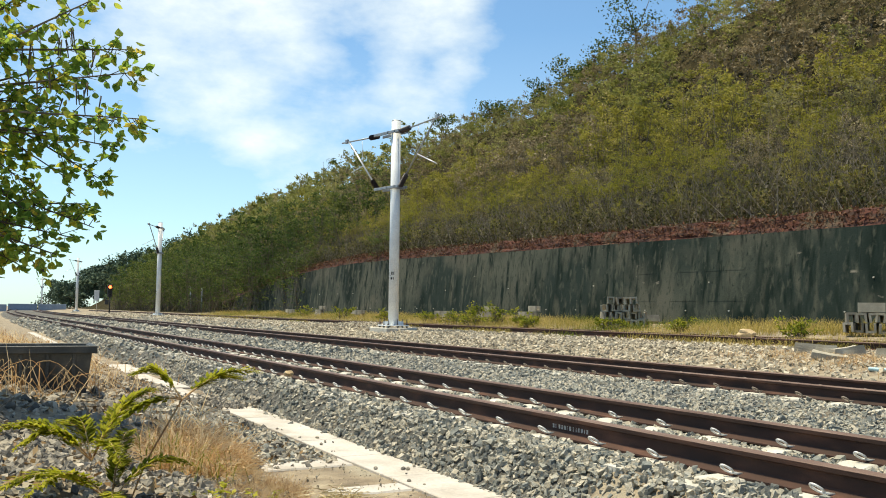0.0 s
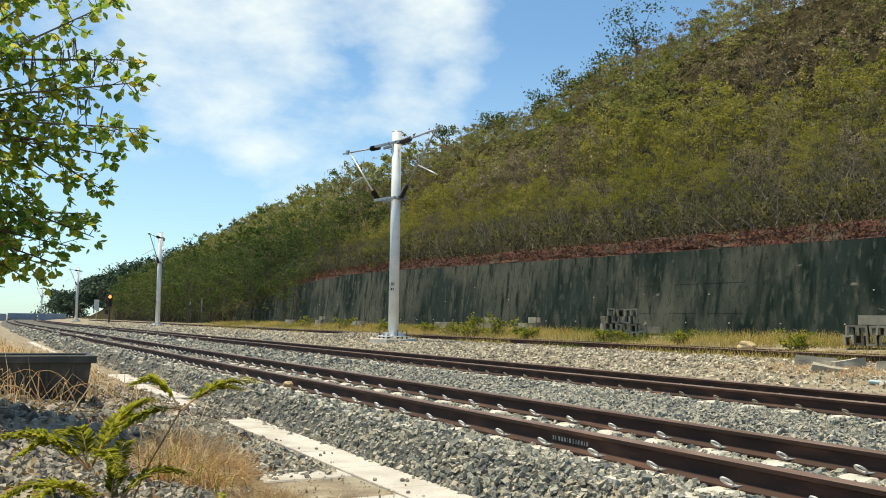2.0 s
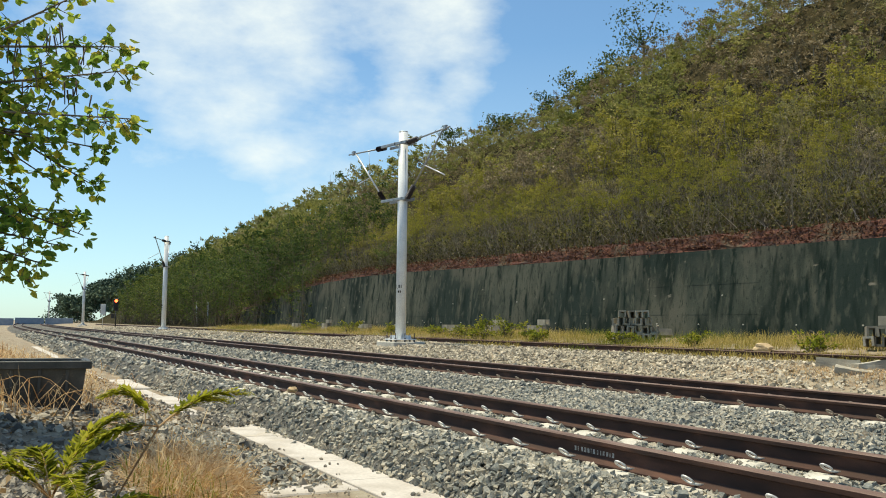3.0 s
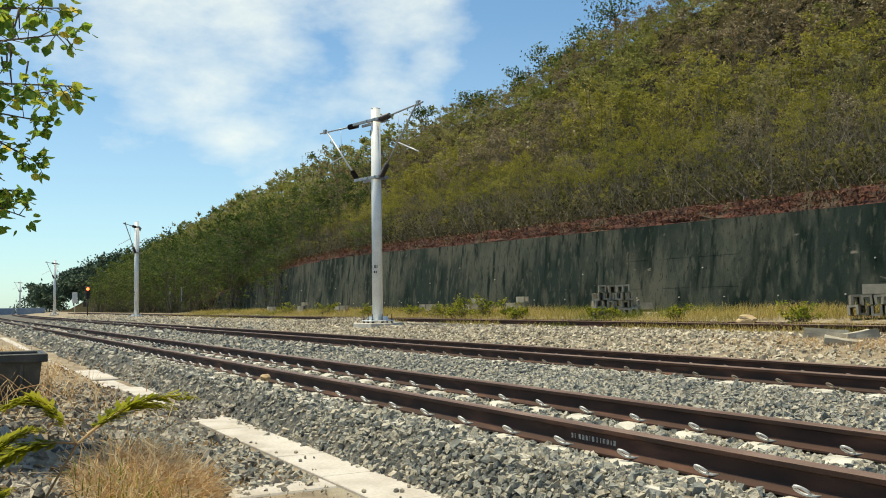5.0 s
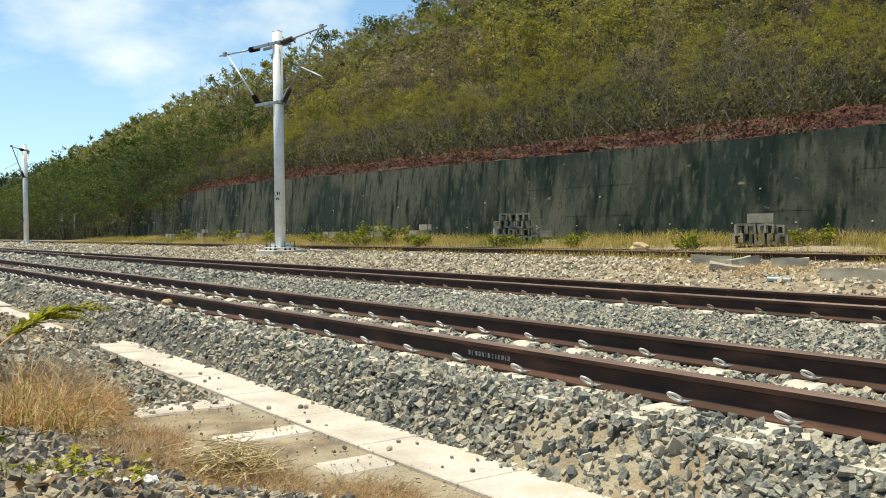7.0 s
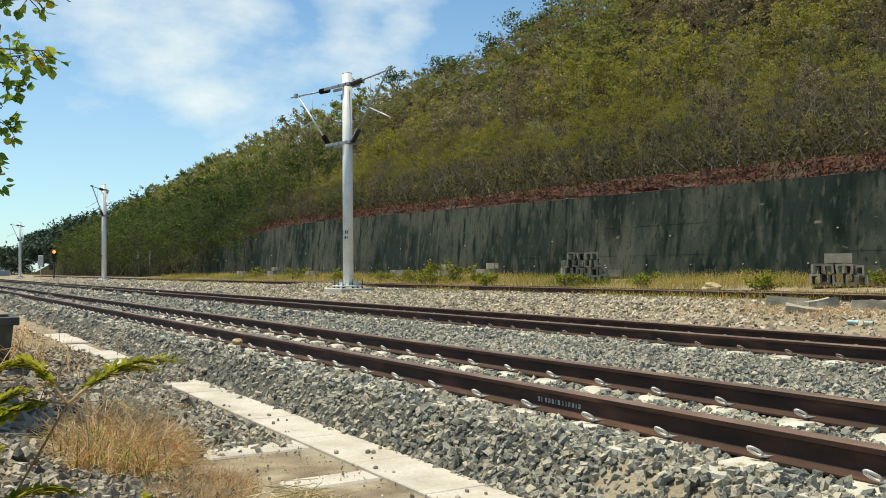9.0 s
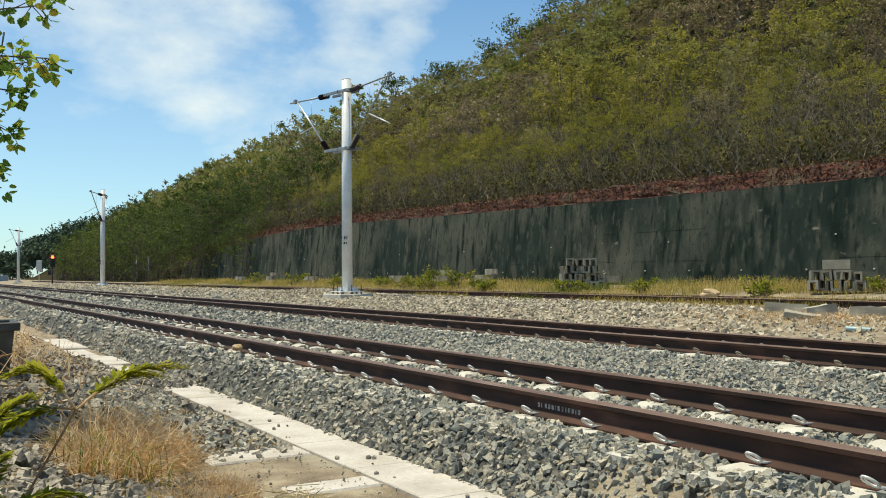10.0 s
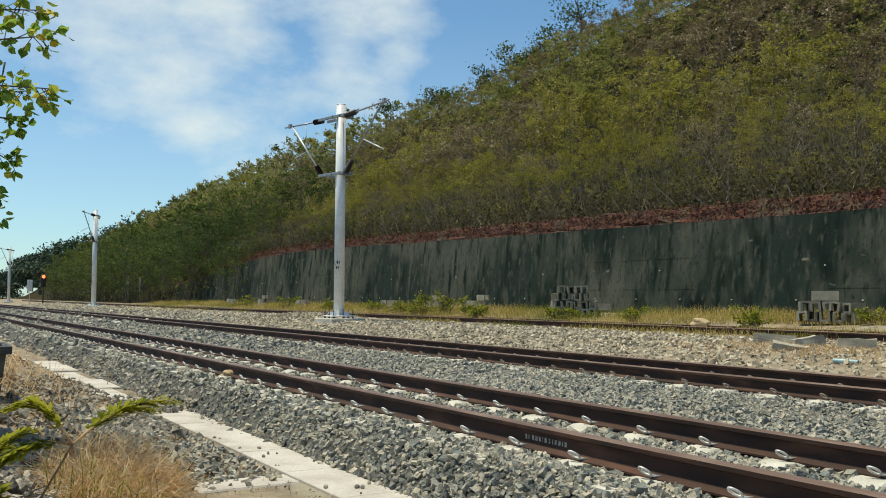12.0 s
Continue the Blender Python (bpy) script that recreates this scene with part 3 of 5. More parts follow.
def track(x0, z, y_from, y_to, clips_to, label, phase, left, right):
    t = empty("railway_track", pose(x0 + 0.5675, 0, z), label, "railway track")
    t.matrix_world = pose(0, 0, 0)
    ys = np.r_[np.arange(y_from, 60, 4.0), np.arange(60, y_to, 5.0)]
    for x in (x0, x0 + 1.135):
        part("rail", rail_mesh("rail", x, z, ys), None, t)
    k = 0
    y = phase - math.floor((phase - y_from) / S) * S
    while y < min(y_to, 75):
        o = part("sleeper", SL, None, t)
        o.matrix_local = pose(x0 + 0.5675 + float(track_bend(y)) + rng.uniform(-0.015, 0.015), y, z - 0.008, 0, 0, rng.uniform(-0.8, 0.8))
        if y < clips_to:
            for x, inner in ((x0, left), (x0, right), (x0 + 1.135, left), (x0 + 1.135, right)):
                c2 = part("clip", inner, None, t)
                c2.matrix_local = pose(x + (-0.05 if inner is left else 0.05), y + rng.uniform(-0.01, 0.01), z + 0.0, 0, 0, rng.uniform(-6, 6))
        y += S
    return t


T1 = track(3.30, 0.04, -8, 260, 26, "railway track with rusty brown rails on concrete sleepers in ballast", 3.0, CL, CR)
T2 = track(7.667, 0.04, -8, 260, 18, "second railway track with rusty rails half sunk in ballast", 3.2, DL, DR)
# white stencilled marks on the web of the nearest rail
for a, w in ((0, 0.02), (0.03, 0.008), (0.062, 0.02), (0.09, 0.022), (0.12, 0.022), (0.15, 0.008), (0.17, 0.022), (0.205, 0.014), (0.235, 0.008), (0.255, 0.022), (0.285, 0.022), (0.315, 0.008), (0.335, 0.022)):
    bm = bmesh.new()
    y = 3.62 - a * 1.25
    box(bm, 3.2895, 3.2905, y - w, y, 0.098, 0.128)
    part("stencil_bar", bm, M["worn_white"], T1, "worn white stencilled bar")
# old third track in the grass, one rail of it showing
t3 = empty("old_railway_track", pose(0, 0, 0), "old rusty railway track overgrown with dry grass", "railway track")
for x in (15.3, 16.43):
    part("rail", rail_mesh("rail", x, 0.27, np.r_[np.arange(-8, 60, 4.0), np.arange(60, 160, 5.0)]), None, t3)


# ---- ballast stones ----
def stone_shapes(n):
    """n angular stone shapes of 10 corners and 16 faces: broken blocks with uneven corners and a split top and bottom."""
    ring = np.array([(1, 0.9), (-0.9, 1), (-1, -0.9), (0.9, -1)], float) * 0.72
    v = np.concatenate([np.c_[ring, np.full(4, -0.5)], np.c_[ring * 0.85, np.full(4, 0.48)], [(0, 0, -0.6), (0, 0, 0.58)]])
    f = [(0, 1, 5), (0, 5, 4), (1, 2, 6), (1, 6, 5), (2, 3, 7), (2, 7, 6), (3, 0, 4), (3, 4, 7), (4, 5, 9), (5, 6, 9), (6, 7, 9), (7, 4, 9), (1, 0, 8), (2, 1, 8), (3, 2, 8), (0, 3, 8)]
    return (v[None] * rng.uniform(0.78, 1.12, (n, 10, 1)) + rng.normal(0, 0.105, (n, 10, 3))) * rng.uniform(0.75, 1.35, (n, 1, 3)) * (1, 1, 0.72), np.array(f)


def stones(name, x, y, z, size, mat):
    n = len(x)
    shapes, f = stone_shapes(160)
    v = shapes[rng.integers(0, 160, n)] * size[:, None, None]
    v = np.einsum("nij,nkj->nki", turns(n), v) + np.stack([x, y, z], 1)[:, None]
    faces = (f[None] + 10 * np.arange(n)[:, None, None]).reshape(-1, 3)
    return new(name, bulk(name, v.reshape(-1, 3), faces, [mat]))


def scatter(n, x0, x1, y0, y1, y_power=1.0):
    return rng.uniform(x0, x1, n), y0 + (y1 - y0) * rng.uniform(0, 1, n) ** y_power


def off_rails(x, y):
    keep = np.ones(len(x), bool)
    for r in (3.30, 4.435, 7.667, 8.80):
        keep &= np.abs(x - track_bend(y) - r) > 0.085
    # sleeper tops show through beside the rails of the nearest track
    for x0, phase in ((3.30, 3.0), (7.667, 3.2)):
        u = np.abs((y - phase + S / 2) % S - S / 2)
        beside = ((np.abs(x - x0 + 0.14) < 0.055) | (np.abs(x - x0 - 1.135 + 0.17) < 0.11)) & (u < 0.1)
        ends = (x > x0 - 0.3) & (x < x0 - 0.085) & (u < 0.1) & (y < 2.9)
        keep &= ~(beside & (rng.uniform(0, 1, len(x)) < 0.86)) & ~(ends & (rng.uniform(0, 1, len(x)) < 0.6))
    # bare earth by the kerb
    patch = ((x - 2.62) / 0.42) ** 2 + ((y - 1.75) / 0.62) ** 2 < 1
    keep &= ~(patch & (rng.uniform(0, 1, len(x)) < 0.42))
    return keep


bands = [(19500, 2.52, 5.4, -0.6, 7.0, 0.021, 0.038), (6500, 2.52, 5.4, 0.0, 4.0, 0.017, 0.03), (2600, 1.05, 2.08, 4.95, 9.0, 0.02, 0.038), (17500, 5.4, 10.2, 1.5, 9.0, 0.021, 0.035), (20500, 2.45, 10.2, 7.0, 16.0, 0.024, 0.041),
         (8500, 2.4, 10.5, 16, 34.0, 0.042, 0.07), (3800, 2.3, 12.0, 34, 75, 0.07, 0.12)]
X, Y, R = [], [], []
for n, x0, x1, y0, y1, r0, r1 in bands:
    a, b = scatter(n, x0, x1, y0, y1)
    X.append(a + track_bend(b)), Y.append(b), R.append(rng.uniform(r0, r1, n) * rng.choice([0.65, 0.9, 1.12], n))
X, Y, R = np.concatenate(X), np.concatenate(Y), np.concatenate(R)
ok = off_rails(X, Y)
X, Y, R = X[ok], Y[ok], R[ok]
Z = ground_z(X, Y) + rng.uniform(-0.25, 0.55, len(X)) * R
ballast = empty("ballast_bed", pose(0, 0, 0), "loose grey and buff crushed stone ballast round the tracks", "ballast", kind="structure")
# the stones beside the kerb end, nearest the bank, lie singly
single = np.flatnonzero((X > 2.6) & (X < 3.15) & (Y > 1.15) & (Y < 2.6) & (R > 0.02))[:300]
rest = np.ones(len(X), bool)
rest[single] = False
heap = stones("loose_stones", X[rest], Y[rest], Z[rest], R[rest], M["stone"])
heap.parent = ballast
tagged(heap, kind="stuff")
shapes, corners = stone_shapes(24)
STONES = [bulk("stone", v * 1.0, corners, [M["stone_one"]]) for v in shapes]
for k in single:
    o = part("stone", STONES[int(rng.integers(0, 24))], None, ballast)
    o.matrix_local = pose(X[k], Y[k], Z[k], rng.uniform(0, 360), rng.uniform(0, 360), rng.uniform(0, 360)) @ Matrix.Scale(float(R[k]), 4)
a, b = scatter(14500, 10.0, 14.8, 4.0, 38.0)
keep = ~((a > 10.4) & (a < 13.2) & (b < 8.5)) | (rng.uniform(0, 1, len(a)) < 0.6)
a, b = a[keep], b[keep]
r = rng.uniform(0.026, 0.058, len(a))
rise = 0.22 * np.exp(-((a - 13.4) / 1.3) ** 2 - ((b - 32.0) / 2.2) ** 2)
clear = (np.abs(a - 12.78) < 0.66) & (np.abs(b - 27.36) < 0.66)
rise = np.where(clear, -0.5, rise)
tagged(stones("pale_ballast", a, b, ground_z(a, b) + rise + rng.uniform(-0.2, 0.5, len(a)) * r, r, M["stone_pale"]), "pale loose stones beside the second track", "ballast", kind="stuff")
a, b = scatter(5200, 9.6, 14.8, 38.0, 105.0, 1.3)
r = rng.uniform(0.05, 0.09, len(a)) * np.interp(b, [38, 105], [1.0, 1.5])
a = a + track_bend(b)
clear = (np.abs(a - 12.78) < 0.7) & (np.abs(b - 72.4) < 0.7)
a, b, r = a[~clear], b[~clear], r[~clear]
tagged(stones("far_ballast", a, b, ground_z(a, b) + 0.2 * r, r, M["stone_pale"]), "pale loose stones along the far line", "ballast", kind="stuff")
# rubble on the near bank
a, b = scatter(7600, -2.2, 2.1, 0.9, 14.0, 1.25)
keep = ~((a > np.where(b < 2.5, 1.55, 1.2)) & (b < 4.75) & (b > 1.4)) & ~((a < 0.75) & (b > 8.9) & (b < 9.95)) & ~((a < 0.9) & (b > 10.5))
a, b = a[keep], b[keep]
r = rng.uniform(0.02, 0.05, len(a)) * rng.choice([0.5, 0.8, 1.0, 1.4], len(a), p=[0.3, 0.3, 0.28, 0.12])
r = np.minimum(r, np.interp(b, [1.0, 3.0, 5.0], [0.026, 0.036, 0.07]))
a2, b2 = scatter(420, 1.9, 2.62, 8.9, 11.0)
a3, b3 = scatter(2600, -1.3, 1.15, 1.2, 5.2)
a2, b2 = np.r_[a2, a3], np.r_[b2, b3]
r2 = rng.uniform(0.014, 0.042, len(a2)) * np.interp(b2, [1.2, 3.0], [0.6, 1.0])
a, b, r = np.r_[a, a2], np.r_[b, b2], np.r_[r, r2]
lift = np.where((a > 2.0) & (b > 8.9) & (b < 9.5), 0.045, 0.0)
tagged(stones("rubble", a, b, ground_z(a, b) + lift + 0.25 * r, r, M["rubble"]), "angular rubble stones lying on dry earth bank", "rubble", kind="stuff")


a, b = scatter(700, 1.2, 2.2, 1.5, 5.2)
r = rng.uniform(0.003, 0.009, len(a)) * rng.choice([0.7, 1.0, 1.8], len(a), p=[0.5, 0.42, 0.08])
tagged(stones("grit", a, b, np.full(len(a), -0.262) + 0.3 * r, r, M["stone_pale"]), "loose grit scattered over the earth between the slabs", "grit", kind="stuff")
n = 8000
a, b = scatter(n, -1.8, 2.0, 1.0, 20.0)
ok = ~((a > 1.1) & (b < 5.0)) & ~((a < 0.8) & (b > 8.9) & (b < 9.9))
a, b = a[ok], b[ok]
n = len(a)
LITTER = (a, b, rng.uniform(0.025, 0.07, n))


# ---- kerb of cream slabs ----
kerb = empty("kerb", pose(0, 0, 0), "cream concrete drain kerb of long slabs with open joints", "kerb", kind="structure")
edges = [-3.0, -2.0, -1.0, 0.1, 1.15, 2.15, 3.1, 4.05, 5.05, 6.05, 7.05, 8.0, 8.9, 9.5]
for y0, y1 in zip(edges, edges[1:]):
    bm = bmesh.new()
    box(bm, 2.14, 2.575, y0 + 0.002, y1 - 0.002, -0.42, -0.256 + rng.uniform(-0.002, 0.002), 0.006)
    part("slab", bm, M["kerb"], kerb)
for y0, y1, x0, x1, dz in ((10.6, 12.1, 2.02, 2.34, -0.01), (12.15, 13.6, 2.06, 2.4, 0.0), (13.65, 15.4, 2.04, 2.4, -0.015), (15.6, 18.3, 1.98, 2.42, 0.0), (18.8, 22.6, 1.66, 2.06, -0.01),
                           (22.7, 26, 1.64, 2.04, 0), (26.1, 31, 1.62, 2.0, 0), (31.1, 44, 1.6, 1.98, 0)):
    bm = bmesh.new()
    box(bm, x0, x1, y0, y1, -0.42, -0.25 + dz, 0.012, Matrix.Rotation(radians(rng.uniform(-0.4, 0.4)), 4, "Z"))
    part("slab", bm, M["kerb"], kerb)
for y0, y1, x0 in ((4.72, 5.06, 1.42), (3.62, 3.88, 1.58), (2.64, 2.94, 1.78)):
    bm = bmesh.new()
    box(bm, x0, 2.136, y0, y1, -0.42, -0.268, 0.012)
    part("cross_slab", bm, M["kerb"], kerb)
pale = bmesh.new()
for k in range(26):
    x, y, size = rng.uniform(2.17, 2.5), rng.uniform(2.2, 7.0), rng.uniform(0.008, 0.022)
    bmesh.ops.create_icosphere(pale, subdivisions=1, radius=size, matrix=pose(x, y, -0.256 + 0.45 * size, rng.uniform(0, 90), 0, rng.uniform(0, 90)) @ Matrix.Diagonal((1.2, 0.9, 0.6, 1)))
crumbs = part("stray_stones", pale, M["rubble"])
tagged(crumbs, "small stray stones lying on the cream kerb", "stones", kind="stuff")


# ---- catenary masts ----
def mast_thing(height):
    t = empty("catenary_mast", pose(0, 0, 0), "pale grey round catenary mast with cantilever arms on a bolted base", "mast", "masts along the line")
    bm = bmesh.new()
    rod(bm, (0, 0, 0.04), (0, 0, height), 0.185, 0.165, 24)
    pole = part("pole", bm, M["mast"], t)
    bm = bmesh.new()
    rod(bm, (0, 0, height), (0, 0, height + 0.03), 0.17, 0.15, 24)
    part("cap", bm, M["mast"], pole)
    bm = bmesh.new()
    box(bm, -0.42, 0.42, -0.42, 0.42, 0.0, 0.04, 0.008)
    base = part("base_plate", bm, M["mast"], t)
    for k in range(8):
        a = math.pi / 4 * k + math.pi / 8
        bm = bmesh.new()
        box(bm, 0.16, 0.36, -0.008, 0.008, 0.04, 0.16, m=Matrix.Rotation(a, 4, "Z"))
        part("stiffener", bm, M["mast"], base)
    for x in (-0.36, 0, 0.36):
        for y in (-0.36, 0, 0.36):
            if x or y:
                bm = bmesh.new()
                rod(bm, (x, y, -0.1), (x, y, 0.24), 0.014, seg=6)
                rod(bm, (x, y, -0.06), (x, y, -0.0), 0.032, seg=6)
                rod(bm, (x, y, 0.04), (x, y, 0.075), 0.032, seg=6)
                part("anchor_bolt", bm, M["black"], base)
    # number marks, as bars
    for k, (y, z, w, h) in enumerate(((-0.11, 0.06, 0.05, 0.11), (-0.03, 0.02, 0.03, 0.03), (0.05, 0.06, 0.05, 0.11), (0.12, 0.06, 0.03, 0.11), (-0.12, -0.11, 0.03, 0.08), (0.03, -0.11, 0.06, 0.08), (0.1, -0.11, 0.03, 0.08))):
        a = radians(205) + y / 0.18
        bm = bmesh.new()
        box(bm, 0.181, 0.184, -w / 2, w / 2, 1.75 + z, 1.75 + z + h, m=Matrix.Rotation(a, 4, "Z"))
        part("number_mark", bm, M["black"], pole)
    for zb, reach in ((height - 0.42, 1.05), (height - 2.42, 1.0)):
        bm = bmesh.new()
        for s in (-1, 1):
            box(bm, -0.03 + s * 0.2, 0.03 + s * 0.2, -0.42, reach, zb - 0.05, zb + 0.05, 0.01)
        box(bm, -0.23, 0.23, -0.23, -0.19, zb - 0.06, zb + 0.06)
        box(bm, -0.23, 0.23, 0.19, 0.23, zb - 0.06, zb + 0.06)
        br = part("bracket", bm, M["steel"], t)
        br.matrix_local = Matrix.Rotation(radians(13), 4, "Z")
    for side, turn in ((1, 15.0), (-1, 183.0)):
        d = Vector((-math.sin(radians(turn)), math.cos(radians(turn)), 0))
        zt, zl = height - 0.42, height - 2.42
        out_by = 0.98 if side > 0 else 0.36
        root, low = d * out_by + Vector((0, 0, zt)), d * out_by + Vector((0, 0, zl))
        tip = d * 3.25 + Vector((0, 0, zt + 0.03))
        strut_top = d * 2.8 + Vector((0, 0, zt + 0.01))

        def bar(name, a, b, r, mat):
            q = bmesh.new()
            rod(q, a, b, r, seg=10)
            return part(name, q, mat, t)

        def insulator(a, b):
            q = bmesh.new()
            rod(q, a, b, 0.05, seg=12)
            for k in range(9):
                u = 0.1 + 0.8 * k / 8
                c0, c1 = a.lerp(b, u), a.lerp(b, u + 0.03)
                rod(q, c0, c1, 0.1, 0.07, seg=12)
            return part("insulator", q, M["insul"], t)

        insulator(root, root.lerp(tip, 0.24))
        bar("top_tube", root.lerp(tip, 0.22), tip, 0.028, M["steel"])
        insulator(low, low.lerp(strut_top, 0.2))
        bar("strut", low.lerp(strut_top, 0.18), strut_top, 0.032, M["alu"] if side > 0 else M["steel"])
        mid = low.lerp(strut_top, 0.5)
        bar("steady_arm", mid, mid + d * (1.2 if side > 0 else 1.9) + Vector((0.3 * side, 0, -0.1 if side > 0 else -0.62)), 0.02, M["alu"])
        bar("hanger", root.lerp(tip, 0.45), mid + d * 0.05 + Vector((0, 0, 0.1)), 0.008, M["alu"])
        q = bmesh.new()
        box(q, -0.05, 0.05, -0.09, 0.09, -0.05, 0.1, 0.01, Matrix.Translation(tip - d * 0.3))
        part("clamp", q, M["steel"], t)
    return t


def foundation(x, y, z):
    bm = bmesh.new()
    box(bm, -0.62, 0.62, -0.62, 0.62, -0.6, 0.0, 0.02)
    o = part("foundation", bm, M["concrete"])
    o.location = (x, y, z)
    tagged(o, "square concrete foundation block of the mast", "foundation", "mast foundations")
    o.rotation_euler[2] = radians(6)


MAST_X = 12.78
mast = mast_thing(7.36)
mast.matrix_world = pose(MAST_X, 27.36, 0.4, 0, 0, 0)
foundation(MAST_X, 27.36, 0.34)
for x, y, z in ((MAST_X, 72.4, 0.34), (MAST_X, 133.0, 0.3), (MAST_X + 2, 230.0, 0.3)):
    o = copy_thing(mast, pose(x, y, z, 0, 0, -30))
    foundation(x, y, z - 0.06)


# ---- signals ----
def signal(x, y, z):
    t = empty("railway_signal", pose(x, y, z), "railway signal on a black post showing a red light", "signal", "signals")
    bm = bmesh.new()
    rod(bm, (0, 0, 0), (0, 0, 2.2), 0.07, 0.06, 12)
    part("post", bm, M["black"], t)
    bm = bmesh.new()
    box(bm, -0.24, 0.24, 0.0, 0.2, 2.0, 3.3, 0.05)
    head = part("lamp_head", bm, M["black"], t)
    for z2, lit in ((3.05, True), (2.62, False), (2.22, False)):
        bm = bmesh.new()
        rod(bm, (0, -0.02, z2), (0, 0.05, z2), 0.16 if lit else 0.11, seg=16)
        lens = part("lens", bm, M["red_lens"] if lit else M["black"], head, "lit red lens" if lit else "")
        bm = bmesh.new()
        rod(bm, (0, -0.22, z2 + 0.02), (0, 0.0, z2 + 0.02), 0.15, seg=14, caps=False)
        bmesh.ops.delete(bm, geom=[v for v in bm.verts if v.co.z < z2 - 0.02], context="VERTS")
        part("hood", bm, M["black"], head)
    bm = bmesh.new()
    box(bm, -0.45, -0.1, 0.0, 0.2, 1.2, 1.7, 0.02)
    part("control_box", bm, M["black"], t)
    bm = bmesh.new()
    box(bm, -0.3, 0.3, -0.3, 0.3, -0.2, 0.12, 0.02)
    part("footing", bm, M["concrete"], t)


signal(12.7, 99.5, 0.0)
signal(0.55, 62.0, 0.1)


# ---- block stacks ----
def u_block(name, length):
    """A U-shaped concrete channel block, open along its top."""
    bm = bmesh.new()
    w, h, t = 0.225, 0.22, 0.05
    prof = [(0, 0), (w, 0), (w, h), (w - t, h), (w - t, t), (t, t), (t, h), (0, h)]
    rows = [[bm.verts.new((x - w / 2, y, z)) for x, z in prof] for y in (-length / 2, length / 2)]
    n = len(prof)
    for k in range(n):
        bm.faces.new((rows[0][k], rows[0][(k + 1) % n], rows[1][(k + 1) % n], rows[1][k]))
    for r in rows:
        for q in ((0, 1, 4, 5), (1, 2, 3, 4), (0, 5, 6, 7)):
            bm.faces.new([r[i] for i in q])
    bmesh.ops.recalc_face_normals(bm, faces=bm.faces)
    return to_mesh(name, bm, M["block"])


UB = u_block("channel_block", 0.58)


def block(m):
    o = new("channel_block", UB)
    o.matrix_world = m
    return tagged(o, "grey U-shaped concrete channel block in a rough stack", "concrete block", "stacked channel blocks")


def stack(x, y, z, n1, n2, n3, turn, seed):
    r = np.random.default_rng(seed)
    base = pose(x, y, z, 0, 0, turn)
    for row, n in enumerate((n1, n2, n3)):
        for k in range(n):
            u = 0.03 * row + (k - (n - 1) / 2) * 0.236 + 0.06 * (row % 2)
            over = r.uniform() < 0.5 or row == (2 if n3 else 1)
            block(base @ pose(r.uniform(-0.09, 0.05), u, row * 0.232 + (0.222 if over else 0), (180 if over else 0) + r.uniform(-4, 4), r.uniform(-7, 7), 90 + r.uniform(-16, 16)))


stack(17.9, 20.9, 0.76, 6, 5, 4, 50, 1)
stack(17.9, 20.9, 0.53, 6, 0, 0, 50, 3)
stack(17.95, 11.98, 0.56, 5, 4, 0, 36, 2)
block(pose(17.95, 11.98, 1.245, 180, 6, 36))
block(pose(18.28, 11.45, 0.76, 180, 0, 100))
block(pose(18.26, 11.47, 0.985, 180, 0, 92))
block(pose(18.5, 20.35, 0.66, 0, 20, 80))
for x, y, n in ((18.6, 30.5, 5), (18.6, 34.5, 4), (18.8, 27.6, 5), (18.4, 44.0, 4), (18.5, 50.5, 5), (18.4, 56.0, 4), (18.3, 40.0, 3)):
    for k in range(n):
        block(pose(x + rng.uniform(-0.1, 0.1), y + 0.62 * (k % 2) + rng.uniform(-0.05, 0.05), float(ground_z(x, y)) + 0.225 * (k // 2) - 0.02, 0, 0, rng.uniform(-8, 8)))


# ---- rubble slabs and pipe by the second track ----
def slab_piece(name, x, y, z, sx, sy, sz, rx, ry, rz, mat, label):
    bm = bmesh.new()
    box(bm, -sx / 2, sx / 2, -sy / 2, sy / 2, -sz / 2, sz / 2)
    bmesh.ops.subdivide_edges(bm, edges=bm.edges, cuts=3, use_grid_fill=True)
    for v in bm.verts:
        v.co += Vector(noise.noise_vector(v.co * 4 + Vector((x, y, 0)))) * 0.035
    o = part(name, bm, mat)
    o.matrix_world = pose(x, y, max(z, float(ground_z(x, y)) + 0.42 * sz), rx, ry, rz)
    tagged(o, label, "broken concrete", "broken concrete pieces")


CONC = "broken grey concrete lump lying among stones and dry grass"
slab_piece("concrete_lump", 13.4, 9.7, 0.2, 0.4, 0.7, 0.2, 5, 8, 30, M["slab"], CONC)
slab_piece("concrete_lump", 12.5, 8.7, 0.14, 0.35, 0.55, 0.1, 10, -6, 40, M["slab"], "pale broken concrete slab tilted on rubble")
slab_piece("concrete_lump", 13.3, 9.0, 0.24, 0.4, 0.5, 0.18, -8, 4, 60, M["slab"], CONC)
slab_piece("concrete_lump", 13.3, 8.0, 0.2, 0.35, 0.6, 0.2, 0, 3, 35, M["slab"], CONC)
slab_piece("concrete_lump", 12.0, 5.4, 0.1, 0.2, 2.2, 0.18, 0, 0, 4, M["slab"], "long grey concrete beam lying beside the track")
bm = bmesh.new()
rod(bm, (11.65, 6.86, 0.14), (11.56, 7.2, 0.15), 0.035, seg=12, caps=False)
rod(bm, (11.56, 7.2, 0.15), (11.65, 6.86, 0.14), 0.03, seg=12, caps=False)
